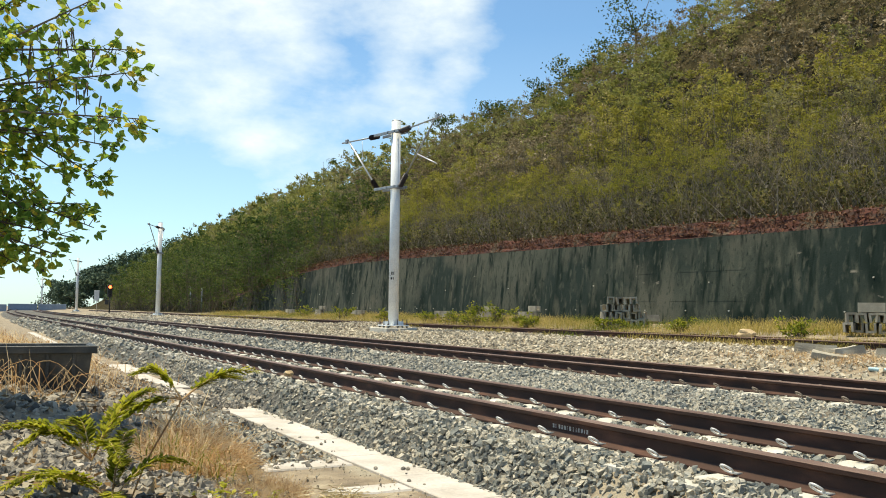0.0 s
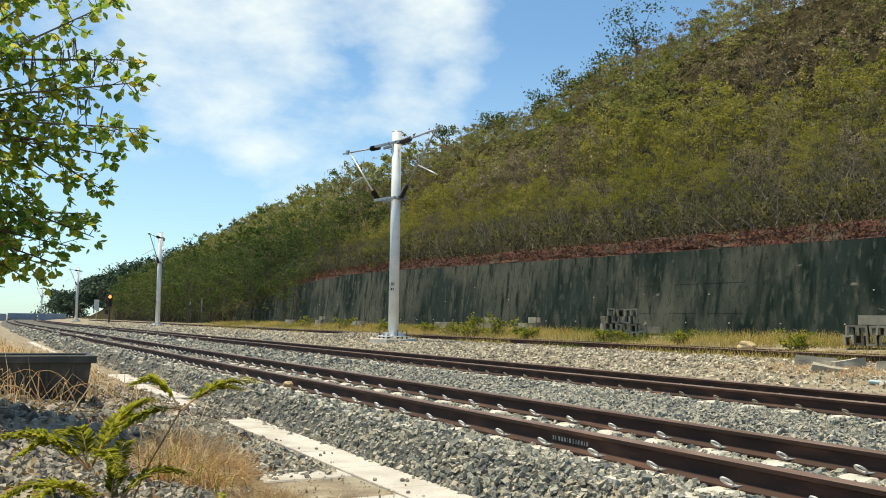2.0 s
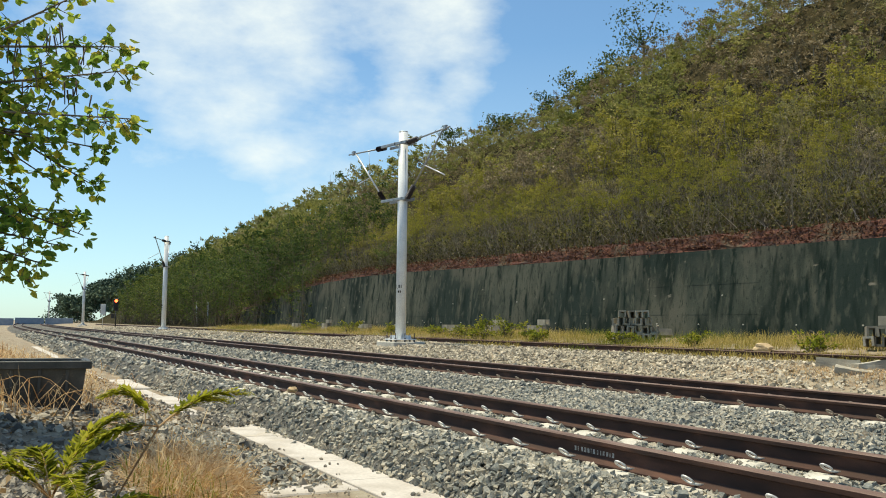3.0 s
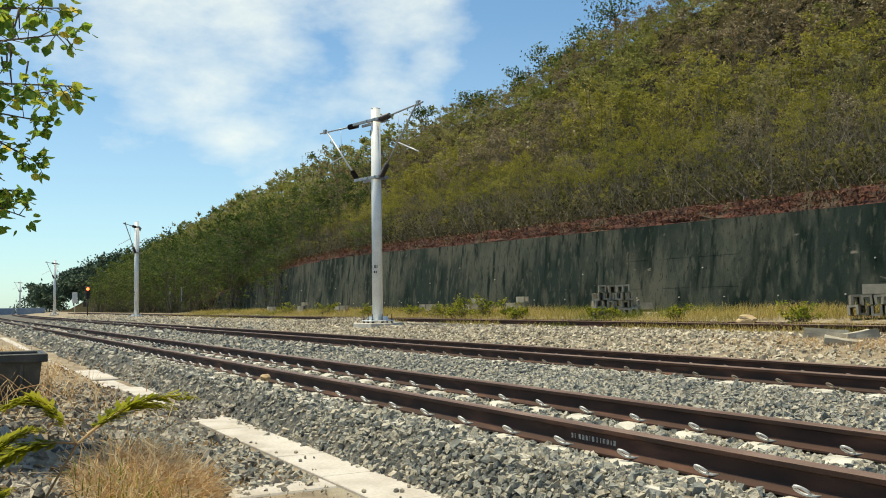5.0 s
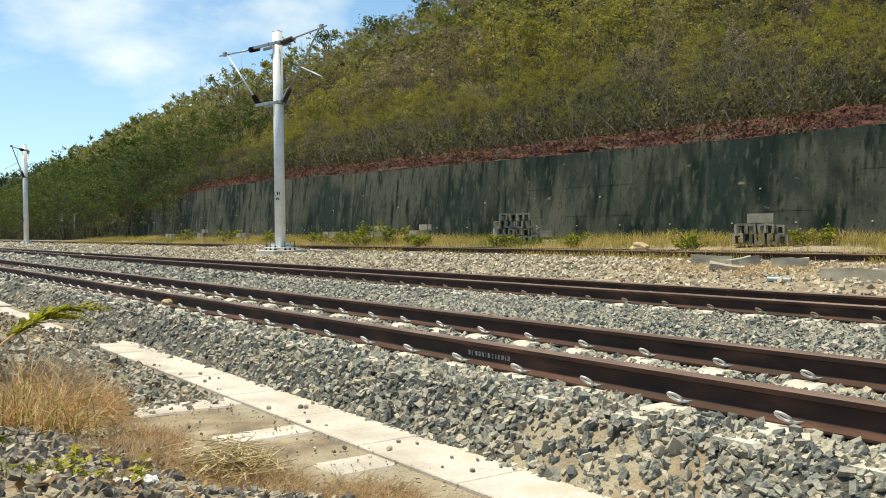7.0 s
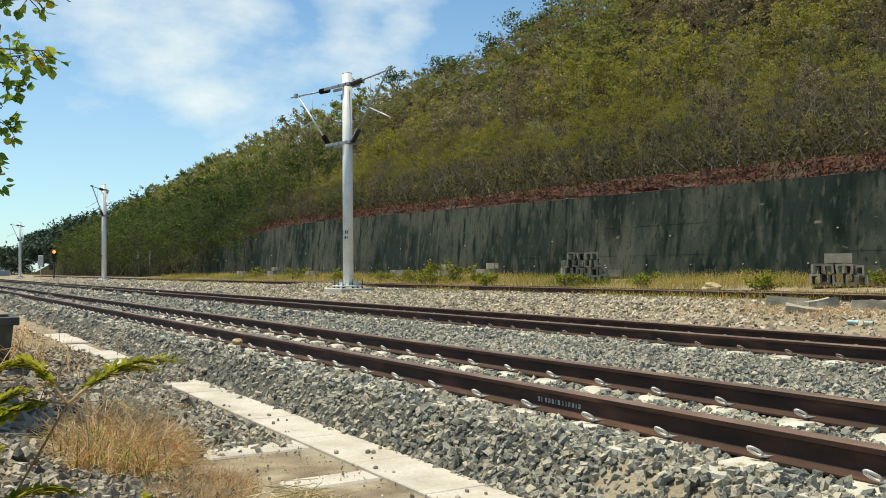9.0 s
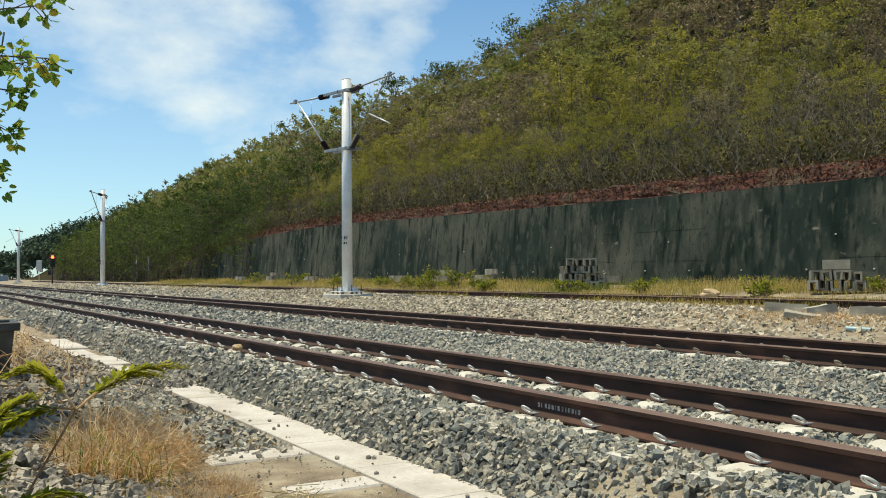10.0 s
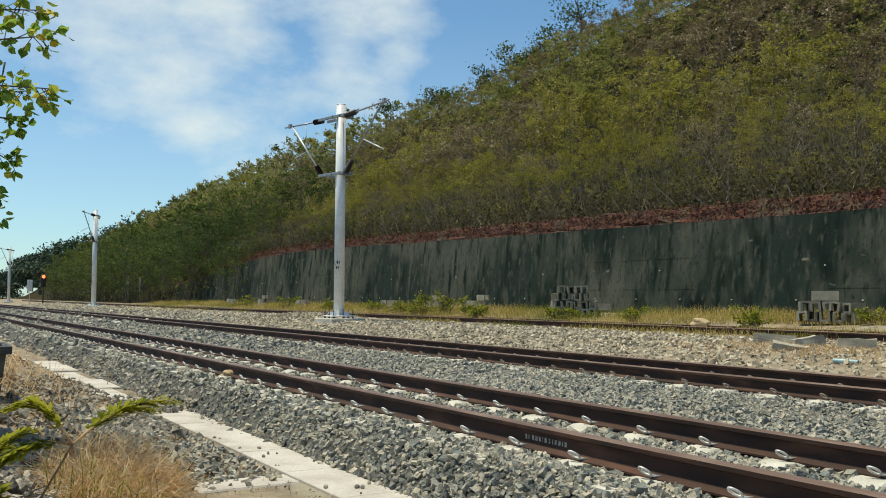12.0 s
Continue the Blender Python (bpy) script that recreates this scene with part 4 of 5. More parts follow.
tagged(part("plastic_pipe", bm, M["pipe"]), "short pale blue plastic pipe lying on stones", "pipe")
for x, y, z, r, mt, lb in ((16.3, 14.2, 0.47, 0.2, "ochre_rock", "ochre boulder in the dry grass"), (3.12, 9.45, 0.12, 0.06, "ochre_rock", "small ochre stone leaning on the rail")):
    bm = bmesh.new()
    bmesh.ops.create_icosphere(bm, subdivisions=3, radius=r)
    for v in bm.verts:
        v.co *= 1 + 0.5 * noise.noise(v.co / r * 1.1 + Vector((x, y, 0)))
        v.co.z *= 0.6
        v.co.y *= 1.4
    o = part("boulder", bm, M[mt])
    o.location = (x, y, z)
    tagged(o, lb, "rock", "ochre rocks")


# ---- plastic trough on the near bank ----
def trough(m):
    t = empty("plastic_trough", m, "weathered black plastic trough with a flared rim on the stony bank", "trough")
    L, W, H, T = 1.5, 0.8, 0.58, 0.02
    bm = bmesh.new()

    def ring(dx, z, inset=0.0):
        a, b = L / 2 - dx - inset, W / 2 - dx - inset
        return [bm.verts.new(p) for p in ((-a, -b, z), (a, -b, z), (a, b, z), (-a, b, z))]

    rings = [ring(0.06, 0.0), ring(0.0, H), ring(0.0, H, T), ring(0.06, 0.03, T)]
    for r, s in zip(rings, rings[1:]):
        for k in range(4):
            bm.faces.new((r[k], r[(k + 1) % 4], s[(k + 1) % 4], s[k]))
    bm.faces.new(rings[0][::-1])
    bm.faces.new(rings[-1])
    body = part("body", bm, M["bin"], t)
    bm = bmesh.new()
    for x0, x1, y0, y1 in ((-L / 2 - 0.045, L / 2 + 0.045, -W / 2 - 0.045, -W / 2), (-L / 2 - 0.045, L / 2 + 0.045, W / 2, W / 2 + 0.045), (-L / 2 - 0.045, -L / 2, -W / 2, W / 2), (L / 2, L / 2 + 0.045, -W / 2, W / 2)):
        box(bm, x0, x1, y0, y1, H - 0.075, H + 0.012, 0.008)
    part("rim", bm, M["bin"], t)
    for k in range(5):
        x = -0.55 + 0.275 * k
        bm = bmesh.new()
        box(bm, x - 0.018, x + 0.018, -W / 2 - 0.012, -W / 2 + 0.02, 0.06, H - 0.08, 0.004)
        part("rib", bm, M["bin"], body)


trough(pose(-0.1, 9.42, -0.07, 0, 0, -2))


# ---- fence posts, barriers, distance ----
for x, y, h in ((19.2, 90.5, 2.7), (19.0, 84.7, 2.5)):
    bm = bmesh.new()
    rod(bm, (0, 0, -0.3), (0, 0, h), 0.07, seg=10)
    o = part("post", bm, M["steel"])
    o.location = (x, y, float(ground_z(x - 2, y)) - 0.05)
    tagged(o, "thin grey steel post standing in grass", "post", "thin steel posts")
t = empty("noise_barrier", pose(0, 0, 0), "blue-grey panel fence far along the line", "fence")
for k in range(4):
    bm = bmesh.new()
    box(bm, -2.9, 2.9, -0.08, 0.08, -0.5, 1.25 + 0.15 * (k > 1), 0.02)
    part("panel", bm, M["barrier"], t).matrix_local = pose(-2.0 + 6.0 * k, 212 + 1.0 * k, 0, 0, 0, 9)
bm = bmesh.new()
box(bm, -0.3, 0.3, -0.02, 0.02, 1.6, 2.9, 0.02)
rod(bm, (0, 0.03, 0), (0, 0.03, 2.8), 0.04, seg=8)
o = part("sign_board", bm, M["alu"])
o.location = (13.6, 118.0, 0.1)
tagged(o, "small grey sign board on a post", "sign")
t = empty("lineside_cabinet", pose(-0.6, 40.0, 0.0), "pale grey equipment cabinet beside the line", "cabinet")
bm = bmesh.new()
box(bm, -0.5, 0.5, -0.35, 0.35, 0, 1.5, 0.02)
part("body", bm, M["mast"], t)
bm = bmesh.new()
box(bm, -0.55, 0.55, -0.4, 0.4, 1.5, 1.58, 0.02)
part("roof", bm, M["mast"], t)


# ---- plants ----
def diamonds(centre, length, width, rot=None):
    n = len(centre)
    base = np.array([(0, 0, 0), (0.5, 0.5, 0.08), (1, 0, 0), (0.5, -0.5, 0.08)], float)
    v = base[None] * np.stack([length, width, width], -1)[:, None]
    v = np.einsum("nij,nkj->nki", turns(n) if rot is None else rot, v) + centre[:, None]
    return v.reshape(-1, 3), np.arange(4 * n).reshape(n, 4)


def slivers(centre, length, width, rot):
    """Small pointed leaves of one triangle each."""
    n = len(centre)
    base = np.array([(0, -0.5, 0.05), (0.15, 0.5, 0.05), (1, 0.05, 0)], float)
    v = base[None] * np.stack([length, width, width], -1)[:, None]
    v = np.einsum("nij,nkj->nki", rot, v) + centre[:, None]
    return v.reshape(-1, 3), np.arange(3 * n).reshape(n, 3)


def twigs(a, b, r0, r1):
    """Three-sided tapered twigs from a to b."""
    n = len(a)
    d = b - a
    d = d / np.maximum(np.linalg.norm(d, axis=1, keepdims=True), 1e-6)
    u = np.cross(d, rng.normal(size=(n, 3)))
    u /= np.maximum(np.linalg.norm(u, axis=1, keepdims=True), 1e-6)
    w = np.cross(d, u)
    rows = []
    for p, r in ((a, r0), (b, r1)):
        for k in range(3):
            t = 2 * np.pi * k / 3
            rows.append(p + (math.cos(t) * u + math.sin(t) * w) * np.reshape(r, (-1, 1)))
    v = np.stack(rows, 1).reshape(-1, 3)
    f = np.array([(0, 1, 4, 3), (1, 2, 5, 4), (2, 0, 3, 5)])
    return v, (f[None] + 6 * np.arange(n)[:, None, None]).reshape(-1, 4)


def shrub_parts(height, spread, stems, n_twigs, n_leaves, leaf_size):
    """A many-stemmed shrub round the origin: wood (verts, faces) and leaves (verts, faces)."""
    A, B, R0, R1 = [], [], [], []
    az = rng.uniform(0, 2 * np.pi, stems)
    lean = rng.uniform(0.15, 0.75, stems) * spread
    foot = rng.normal(0, 0.12, (stems, 3)) * (1, 1, 0)
    mid = foot + np.stack([np.cos(az) * lean * 0.6, np.sin(az) * lean * 0.6, height * rng.uniform(0.22, 0.42, stems)], 1)
    az2 = az + rng.normal(0, 0.5, stems)
    top = np.stack([np.cos(az2) * lean, np.sin(az2) * lean, height * rng.uniform(0.65, 1.0, stems)], 1)
    A += [foot - (0, 0, 0.4), mid]
    B += [mid, top]
    R0 += [np.full(stems, 0.024), np.full(stems, 0.015)]
    R1 += [np.full(stems, 0.015), np.full(stems, 0.006)]
    k = rng.integers(0, stems, n_twigs)
    u = rng.uniform(0.03, 1, n_twigs)[:, None]
    p = np.where(u < 0.4, foot[k] + (mid[k] - foot[k]) * u / 0.4, mid[k] + (top[k] - mid[k]) * (u - 0.4) / 0.6)
    out_dir = rng.normal(size=(n_twigs, 3)) * (1, 1, 0.5) + (0, 0, 0.5)
    q = p + out_dir / np.linalg.norm(out_dir, axis=1, keepdims=True) * rng.uniform(0.3, 0.95, (n_twigs, 1)) * spread * 0.62
    A.append(p), B.append(q), R0.append(np.full(n_twigs, 0.008)), R1.append(np.full(n_twigs, 0.003))
    wood = twigs(np.concatenate(A), np.concatenate(B), np.concatenate(R0), np.concatenate(R1))
    # leaves sit in sprays on the outer and upper twig ends, with gaps between the sprays
    reach = q[:, 2] / height + 0.35 * np.linalg.norm(q[:, :2], axis=1) / spread
    wt = np.clip(reach, 0.05, 1.2) ** 1.5 * rng.uniform(0.0, 1.0, n_twigs) ** 1.4
    j = rng.choice(n_twigs, n_leaves, p=wt / wt.sum())
    t = rng.uniform(0.5, 1.08, (n_leaves, 1))
    c2 = p[j] + (q[j] - p[j]) * t + rng.normal(0, 0.055 * spread, (n_leaves, 3)) * (1, 1, 0.6)
    size = leaf_size * rng.uniform(0.55, 1.45, n_leaves)
    flat = rng.uniform(0, 1, n_leaves) < 0.72
    rot = np.where(flat[:, None, None], turns(n_leaves, 0.3), turns(n_leaves))
    return wood, slivers(c2, size, size * 0.6, rot)


def join_many(items):
    vs, fs, n = [], [], 0
    for v, f in items:
        vs.append(v), fs.append(f + n)
        n += len(v)
    return np.concatenate(vs), np.concatenate(fs)


def placed(vf, x, y, z, turn, s):
    v, f = vf
    c2, s2 = math.cos(turn), math.sin(turn)
    return np.stack([x + s * (c2 * v[:, 0] - s2 * v[:, 1]), y + s * (s2 * v[:, 0] + c2 * v[:, 1]), z + s * v[:, 2]], 1), f


# shrubs along the wall top, each a thing of its own
KINDS = []
for k in range(7):
    wood, crown = shrub_parts(rng.uniform(2.6, 3.6), rng.uniform(1.5, 2.1), 9, 120, 1650 if k % 3 else 800, 0.096)
    KINDS.append((bulk("wood", *wood, [M["grey_twig" if k % 3 == 0 else "bark"]]), bulk("crown", *crown, [M[("scrub_brown", "scrub_gold", "scrub", "scrub", "scrub_gold", "scrub", "scrub_gold")[k]]])))
FIRST = {}
spots = []
for row in range(4):
    y = 6.0 + row * 0.7
    while y < 66:
        spots.append(((21.75, 23.2, 25.3, 27.6)[row] + rng.uniform(-0.2, 0.5), y, row))
        y += rng.uniform(0.7, 1.1) if row == 0 else rng.uniform(0.95, 1.4)
for i, (x, y, row) in enumerate(spots):
    k = int(rng.integers(0, 7))
    z = float(ground_z(x, y)) + 0.1
    m = pose(x, y, z, rng.uniform(-6, 6), rng.uniform(-6, 6), rng.uniform(0, 360)) @ Matrix.Scale(rng.uniform(0.45, 0.62) if row == 0 else rng.uniform(0.8, 1.2), 4)
    if k not in FIRST:
        t = empty("shrub", m, "dry many-stemmed shrub with sparse olive leaves above the wall" if k % 3 else "nearly bare grey-brown shrub above the wall", "shrub", "shrubs on the wall top")
        part("wood", KINDS[k][0], None, t)
        part("crown", KINDS[k][1], None, t)
        FIRST[k] = t
    else:
        copy_thing(FIRST[k], m)

# scrub that covers the hill
VAR = [shrub_parts(rng.uniform(2.4, 3.8), rng.uniform(1.4, 2.1), 7, 60, 860, 0.118) for _ in range(12)]
HIGH = [shrub_parts(rng.uniform(2.4, 3.6), rng.uniform(1.4, 2.1), 6, 46, 480, 0.172) for _ in range(10)]
GREEN = [shrub_parts(rng.uniform(3.5, 5.5), rng.uniform(1.8, 2.6), 6, 60, 760, 0.135) for _ in range(6)]
heaps = {k: [] for k in ("wood", "pale", "scrub_far", "scrub_gold", "scrub_brown", "green")}
for x in np.r_[np.arange(29.8, 42, 2.2), np.arange(42.4, 61.5, 1.75)]:
    for y in np.arange(8.0, 112.0, 2.2 if x < 42 else 1.85):
        px, py = x + rng.uniform(-0.8, 0.8), y + rng.uniform(-0.8, 0.8)
        if py < 0.50 * (px - 20) + 2 or (py > 75 and rng.uniform() < 0.2):
            continue
        g = noise.noise((px * 0.05, py * 0.035, 4.0)) + 0.009 * (py - 72) - 0.012 * (px - 27)
        h = noise.noise((px * 0.16, py * 0.11, 11.0)) + rng.normal(0, 0.22)
        face, bench = px < 36.6, 36.6 <= px < 42.0 and py < 85
        lib, mat = (VAR if face and py < 85 else HIGH), "scrub_far"
        if g > 0.28:
            lib, mat = GREEN, "green"
        elif h > 0.16:
            mat = "scrub_gold" if face else "scrub_far"
        elif h < (0.0 if bench else -0.2):
            mat = "scrub_brown"
        elif face:
            mat = "scrub_gold" if rng.uniform() < 0.7 else "scrub_far"
        wd, lf = lib[int(rng.integers(0, len(lib)))]
        s, tu, z = (rng.uniform(0.75, 1.4) if px < 50 else rng.uniform(0.75, 1.15)) * (0.72 if mat == "green" else 1.0) * (0.62 if bench else 1.0) * (1.2 if 33.5 < px < 36.6 else 1.0), rng.uniform(0, 6.28), float(ground_z(px, py)) - 0.1
        if px < 48:
            heaps["pale" if mat == "scrub_brown" else "wood"].append(placed(wd, px, py, z, tu, s))
        heaps[mat].append(placed(lf, px, py, z, tu, s))
FAR = [shrub_parts(rng.uniform(3.5, 5.5), rng.uniform(1.9, 2.8), 4, 30, 150, 0.4) for _ in range(6)]
for x in np.arange(27.0, 62, 3.0):
    for y in np.arange(112.0, 330.0, 3.6):
        px, py = x + rng.uniform(-1.2, 1.2) + float(track_bend(y)), y + rng.uniform(-1.4, 1.4)
        heaps["scrub_far" if px > 38 and y < 220 else "green"].append(placed(FAR[int(rng.integers(0, 6))][1], px, py, float(ground_z(px, py)) - 0.1, rng.uniform(0, 6.28), rng.uniform(0.7, 1.4)))
for y in np.arange(58.0, 150.0, 2.0):
    for x in (18.6, 20.8, 23.0, 25.2):
        px, py = x + rng.uniform(-0.7, 0.7) + 0.02 * max(0, y - 90), y + rng.uniform(-0.9, 0.9)
        if (x < 20 and y < 69) or (x < 22 and y < 60):
            continue
        wd, lf = GREEN[int(rng.integers(0, 6))]
        s, tu, z = rng.uniform(0.8, 1.5), rng.uniform(0, 6.28), float(ground_z(px, py)) - 0.1
        heaps["wood"].append(placed(wd, px, py, z, tu, s))
        heaps["green"].append(placed(lf, px, py, z, tu, s))
# hanging bushes that reach down over the far part of the wall
for y in (44.6, 46.0, 47.4, 58.5, 60.0, 61.2, 62.4, 63.4, 64.4, 65.5, 66.5, 67.5, 68.6, 70.0, 71.5):
    wd, lf = GREEN[int(rng.integers(0, 6))]
    x, s, tu = 20.75 - 0.03 * max(0, y - 58), rng.uniform(0.5, 0.75), rng.uniform(0, 6.28)
    z = float(wall_top(y)) - (0.3 if y < 50 else 0.3 + 0.12 * (y - 58))
    heaps["wood"].append(placed(wd, x, y, z, tu, s))
    heaps["green"].append(placed(lf, x, y, z, tu, s))
# close low growth along the crest
for y in np.arange(30.0, 112.0, 1.6):
    for x in (54.5, 56.6, 58.4):
        px, py = x + rng.uniform(-0.7, 0.7), y + rng.uniform(-0.6, 0.6)
        wd, lf = HIGH[int(rng.integers(0, 10))]
        heaps["scrub_brown" if rng.uniform() < 0.25 else "scrub_far"].append(placed(lf, px, py, float(ground_z(px, py)) - 0.5, rng.uniform(0, 6.28), rng.uniform(0.5, 0.85)))
for name, heap, mt, lb in (("scrub_branches", "wood", "bark", "bare brown twigs and stems of hillside scrub"), ("pale_branches", "pale", "grey_twig", "bleached grey twigs of dead hillside scrub"),
                           ("dry_scrub", "scrub_far", "scrub_far", "dry olive scrub covering the hillside"), ("yellow_scrub", "scrub_gold", "scrub_gold", "yellow-green scrub on the lower slope"),
                           ("brown_scrub", "scrub_brown", "scrub_brown", "withered grey-brown scrub in the hollows of the slope"), ("green_scrub", "green", "green", "dark green bushes and low trees on the far slope")):
    v, f = join_many(heaps[heap])
    tagged(new(name, bulk(name, v, f, [M[mt]])), lb, "scrub", kind="stuff")


# low growth and dead leaves at the foot of the slope
n = 44000
x, y = 20.95 + 9.5 * rng.uniform(0, 1, n) ** 1.6, rng.uniform(5, 72, n)
h = rng.uniform(0, 1, n) ** 1.5 * 0.9
s = rng.uniform(0.07, 0.17, n)
v, f = diamonds(np.stack([x, y, ground_z(x, y) + 0.15 + h], 1), s, s * 0.55)
tagged(new("undergrowth", bulk("undergrowth", v, f, [M["undergrowth"]])), "low dry undergrowth and dead leaves on the slope", "scrub", kind="stuff")
n = 5200
x, y = 21.0 + 5.5 * rng.uniform(0, 1, n) ** 1.3, rng.uniform(5, 70, n)
p = np.stack([x, y, ground_z(x, y)], 1)
d = rng.normal(0, 0.5, (n, 3)) * (1, 1, 0.2) + (-0.1, 0, 1)
d /= np.linalg.norm(d, axis=1, keepdims=True)
v, f = twigs(p, p + d * rng.uniform(0.5, 1.9, (n, 1)), rng.uniform(0.007, 0.016, n), np.full(n, 0.004))
tagged(new("brushwood", bulk("brushwood", v, f, [M["grey_twig"]])), "bare grey brushwood stems at the foot of the slope", "scrub", kind="stuff")


n = 9000
y = rng.uniform(5, 70, n)
t = wall_top(y)
u = rng.uniform(0, 1, n) ** 0.7
s = rng.uniform(0.05, 0.16, n)
v, f = diamonds(np.stack([WALL_X + 0.1 * (t - 0.3) + 0.04 + 0.3 * u + rng.uniform(-0.08, 0.05, n), y, t + 0.55 * u], 1), s, s * 0.4)
tagged(new("band_litter", bulk("band_litter", v, f, [M["red_litter"]])), "red-brown dead leaves caught in the netting above the wall", "leaf litter", kind="stuff")


# trees on the skyline and in the distance
def skyline_tree(name, x, y, z, h, r, n, mat, label, leaf=0.4, low=0.55):
    t = empty(name, pose(x, y, z), label, "tree", "trees on the skyline")
    bm = bmesh.new()
    rod(bm, (0, 0, -1.5), (0.1, 0, h * 0.5), 0.16, 0.11, 8)
    tops = []
    for k in range(9):
        a, e = rng.uniform(0, 6.28), rng.uniform(low, 1.0)
        tip = Vector((math.cos(a) * r * rng.uniform(0.3, 0.9), math.sin(a) * r * rng.uniform(0.3, 0.9), h * e))
        rod(bm, (0.05, 0, h * rng.uniform(0.25, 0.5)), tip, 0.07, 0.02, 5)
        tops.append(tip)
    part("trunk", bm, M["bark"], t)
    c2 = np.array([tops[k % 9] for k in range(n)]) + rng.normal(0, r * 0.24, (n, 3)) * (1, 1, 0.7)
    s = leaf * rng.uniform(0.6, 1.4, n)
    part("crown", bulk("crown", *diamonds(c2, s, s * 0.6), [mat]), None, t)


for x, y, h, r in ((57.0, 67.5, 7.4, 3.1), (57.5, 71.5, 4.0, 2.4), (57.5, 75.0, 3.6, 2.2), (58.0, 80.0, 4.2, 2.0), (58, 87, 3.8, 1.8), (57, 95, 4.0, 2.0), (58, 49, 4.2, 1.8), (58, 110, 4.2, 2.2)):
    skyline_tree("hill_tree", x, y, float(ground_z(x, y)), h, r, 900, M["green"], "small green tree standing out on the hill crest", 0.27, 0.3)
for k in range(50):
    y = rng.uniform(235, 345)
    x = 15 + 42 * rng.uniform(0, 1) + 0.05 * (y - 235)
    skyline_tree("far_tree", x, y, float(np.clip((x - 22) * 0.42, 0.2, 14)), rng.uniform(4, 9), rng.uniform(2.6, 4.4), 620, M["hazed_green"], "dark green tree of the far woodland beside the line", 0.75, 0.12)


# tree that overhangs the near bank
def bank_tree():
    t = empty("bank_tree", pose(0, 0, 0), "leafy green tree with yellowing leaves reaching over the bank", "tree")
    bm = bmesh.new()
    base = Vector((-2.1, 6.6, 0.4))
    fork = Vector((-1.9, 6.3, 1.5))
    rod(bm, base, fork, 0.11, 0.08, 10)
    tips = []
    # limb ends: place along x, height, and how many side twigs
    for x, z in ((0.38, 3.72), (0.30, 3.45), (0.56, 3.15), (0.60, 2.92), (0.52, 2.62), (0.55, 2.45), (0.44, 2.3), (0.40, 2.05), (0.28, 1.85), (0.30, 1.62), (0.1, 1.5), (-0.02, 1.36),
                 (0.0, 3.9), (-0.1, 3.3), (0.1, 2.8), (0.05, 2.3), (-0.1, 1.9), (-0.3, 1.6), (-0.2, 2.6), (-0.4, 3.0), (-0.3, 3.6), (-0.5, 2.2), (-0.6, 1.5), (-0.7, 3.4), (-0.6, 2.7), (0.2, 4.1), (-0.4, 4.2),
                 (-0.25, 2.2), (-0.05, 2.55), (-0.45, 1.85), (0.1, 2.05), (-0.55, 2.45), (-0.35, 1.4), (0.15, 3.1), (-0.15, 1.65), (-0.25, 1.3), (-0.05, 1.22), (-0.45, 1.2), (-0.6, 1.3)):
        x -= 0.06
        y = 5.7 + rng.uniform(-0.5, 0.6)
        p0 = fork + Vector((0, 0, rng.uniform(-0.2, 1.6)))
        tip = Vector((x, y, z))
        mid = p0.lerp(tip, 0.55) + Vector((0, 0, rng.uniform(0.08, 0.3)))
        rod(bm, fork, p0, 0.05, 0.03, 6)
        rod(bm, p0, mid, 0.022, 0.012, 6)
        rod(bm, mid, tip, 0.012, 0.004, 5)
        tips.append((p0, mid, tip))
    c2, d2 = [], []
    for p0, mid, tip in tips:
        for k in range(30):
            u = rng.uniform(0.0, 1.0) ** 0.7
            a = mid.lerp(tip, u)
            b = a + Vector((rng.uniform(-0.1, 0.16), rng.uniform(-0.25, 0.25), rng.uniform(-0.13, 0.13)))
            if b.x > tip.x + 0.06:
                b.x = tip.x + 0.03
            rod(bm, a, b, 0.004, 0.002, 4, caps=False)
            for q in range(4):
                c2.append(a.lerp(b, rng.uniform(0.4, 1.1)))
                d2.append((b - a).normalized())
        for k in range(7):
            c2.append(tip + Vector(rng.normal(0, 0.04, 3)))
            d2.append(Vector((1, 0, -0.2)))
    part("trunk", bm, M["bark"], t)
    c2, d2 = np.array(c2), np.array(d2)
    n = len(c2)
    d2 = d2 + rng.normal(0, 0.7, (n, 3)) + (0.1, 0, -0.45)
    d2 /= np.linalg.norm(d2, axis=1, keepdims=True)
    side = np.cross(d2, rng.normal(0, 0.5, (n, 3)) + (0, 0, 1))
    side /= np.linalg.norm(side, axis=1, keepdims=True)
    rot = np.stack([d2, side, np.cross(d2, side)], -1)
    L = rng.uniform(0.042, 0.088, n)
    base = np.array([(0, 0, 0), (0.18, 0.3, 0.05), (0.5, 0.42, 0.09), (0.8, 0.2, 0.05), (1, 0, -0.06), (0.8, -0.2, 0.05), (0.5, -0.42, 0.09), (0.18, -0.3, 0.05), (0.35, 0, -0.02), (0.7, 0, -0.02)], float)
    v = base[None] * L[:, None, None]
    v = np.einsum("nij,nkj->nki", rot, v) + c2[:, None]
    f = np.array([(0, 8, 1), (8, 2, 1), (8, 9, 2), (9, 3, 2), (9, 4, 3), (0, 7, 8), (7, 6, 8), (8, 6, 9), (6, 5, 9), (9, 5, 4)])
    part("crown", bulk("crown", v.reshape(-1, 3), (f[None] + 10 * np.arange(n)[:, None, None]).reshape(-1, 3), [M["leaf"]]), None, t)
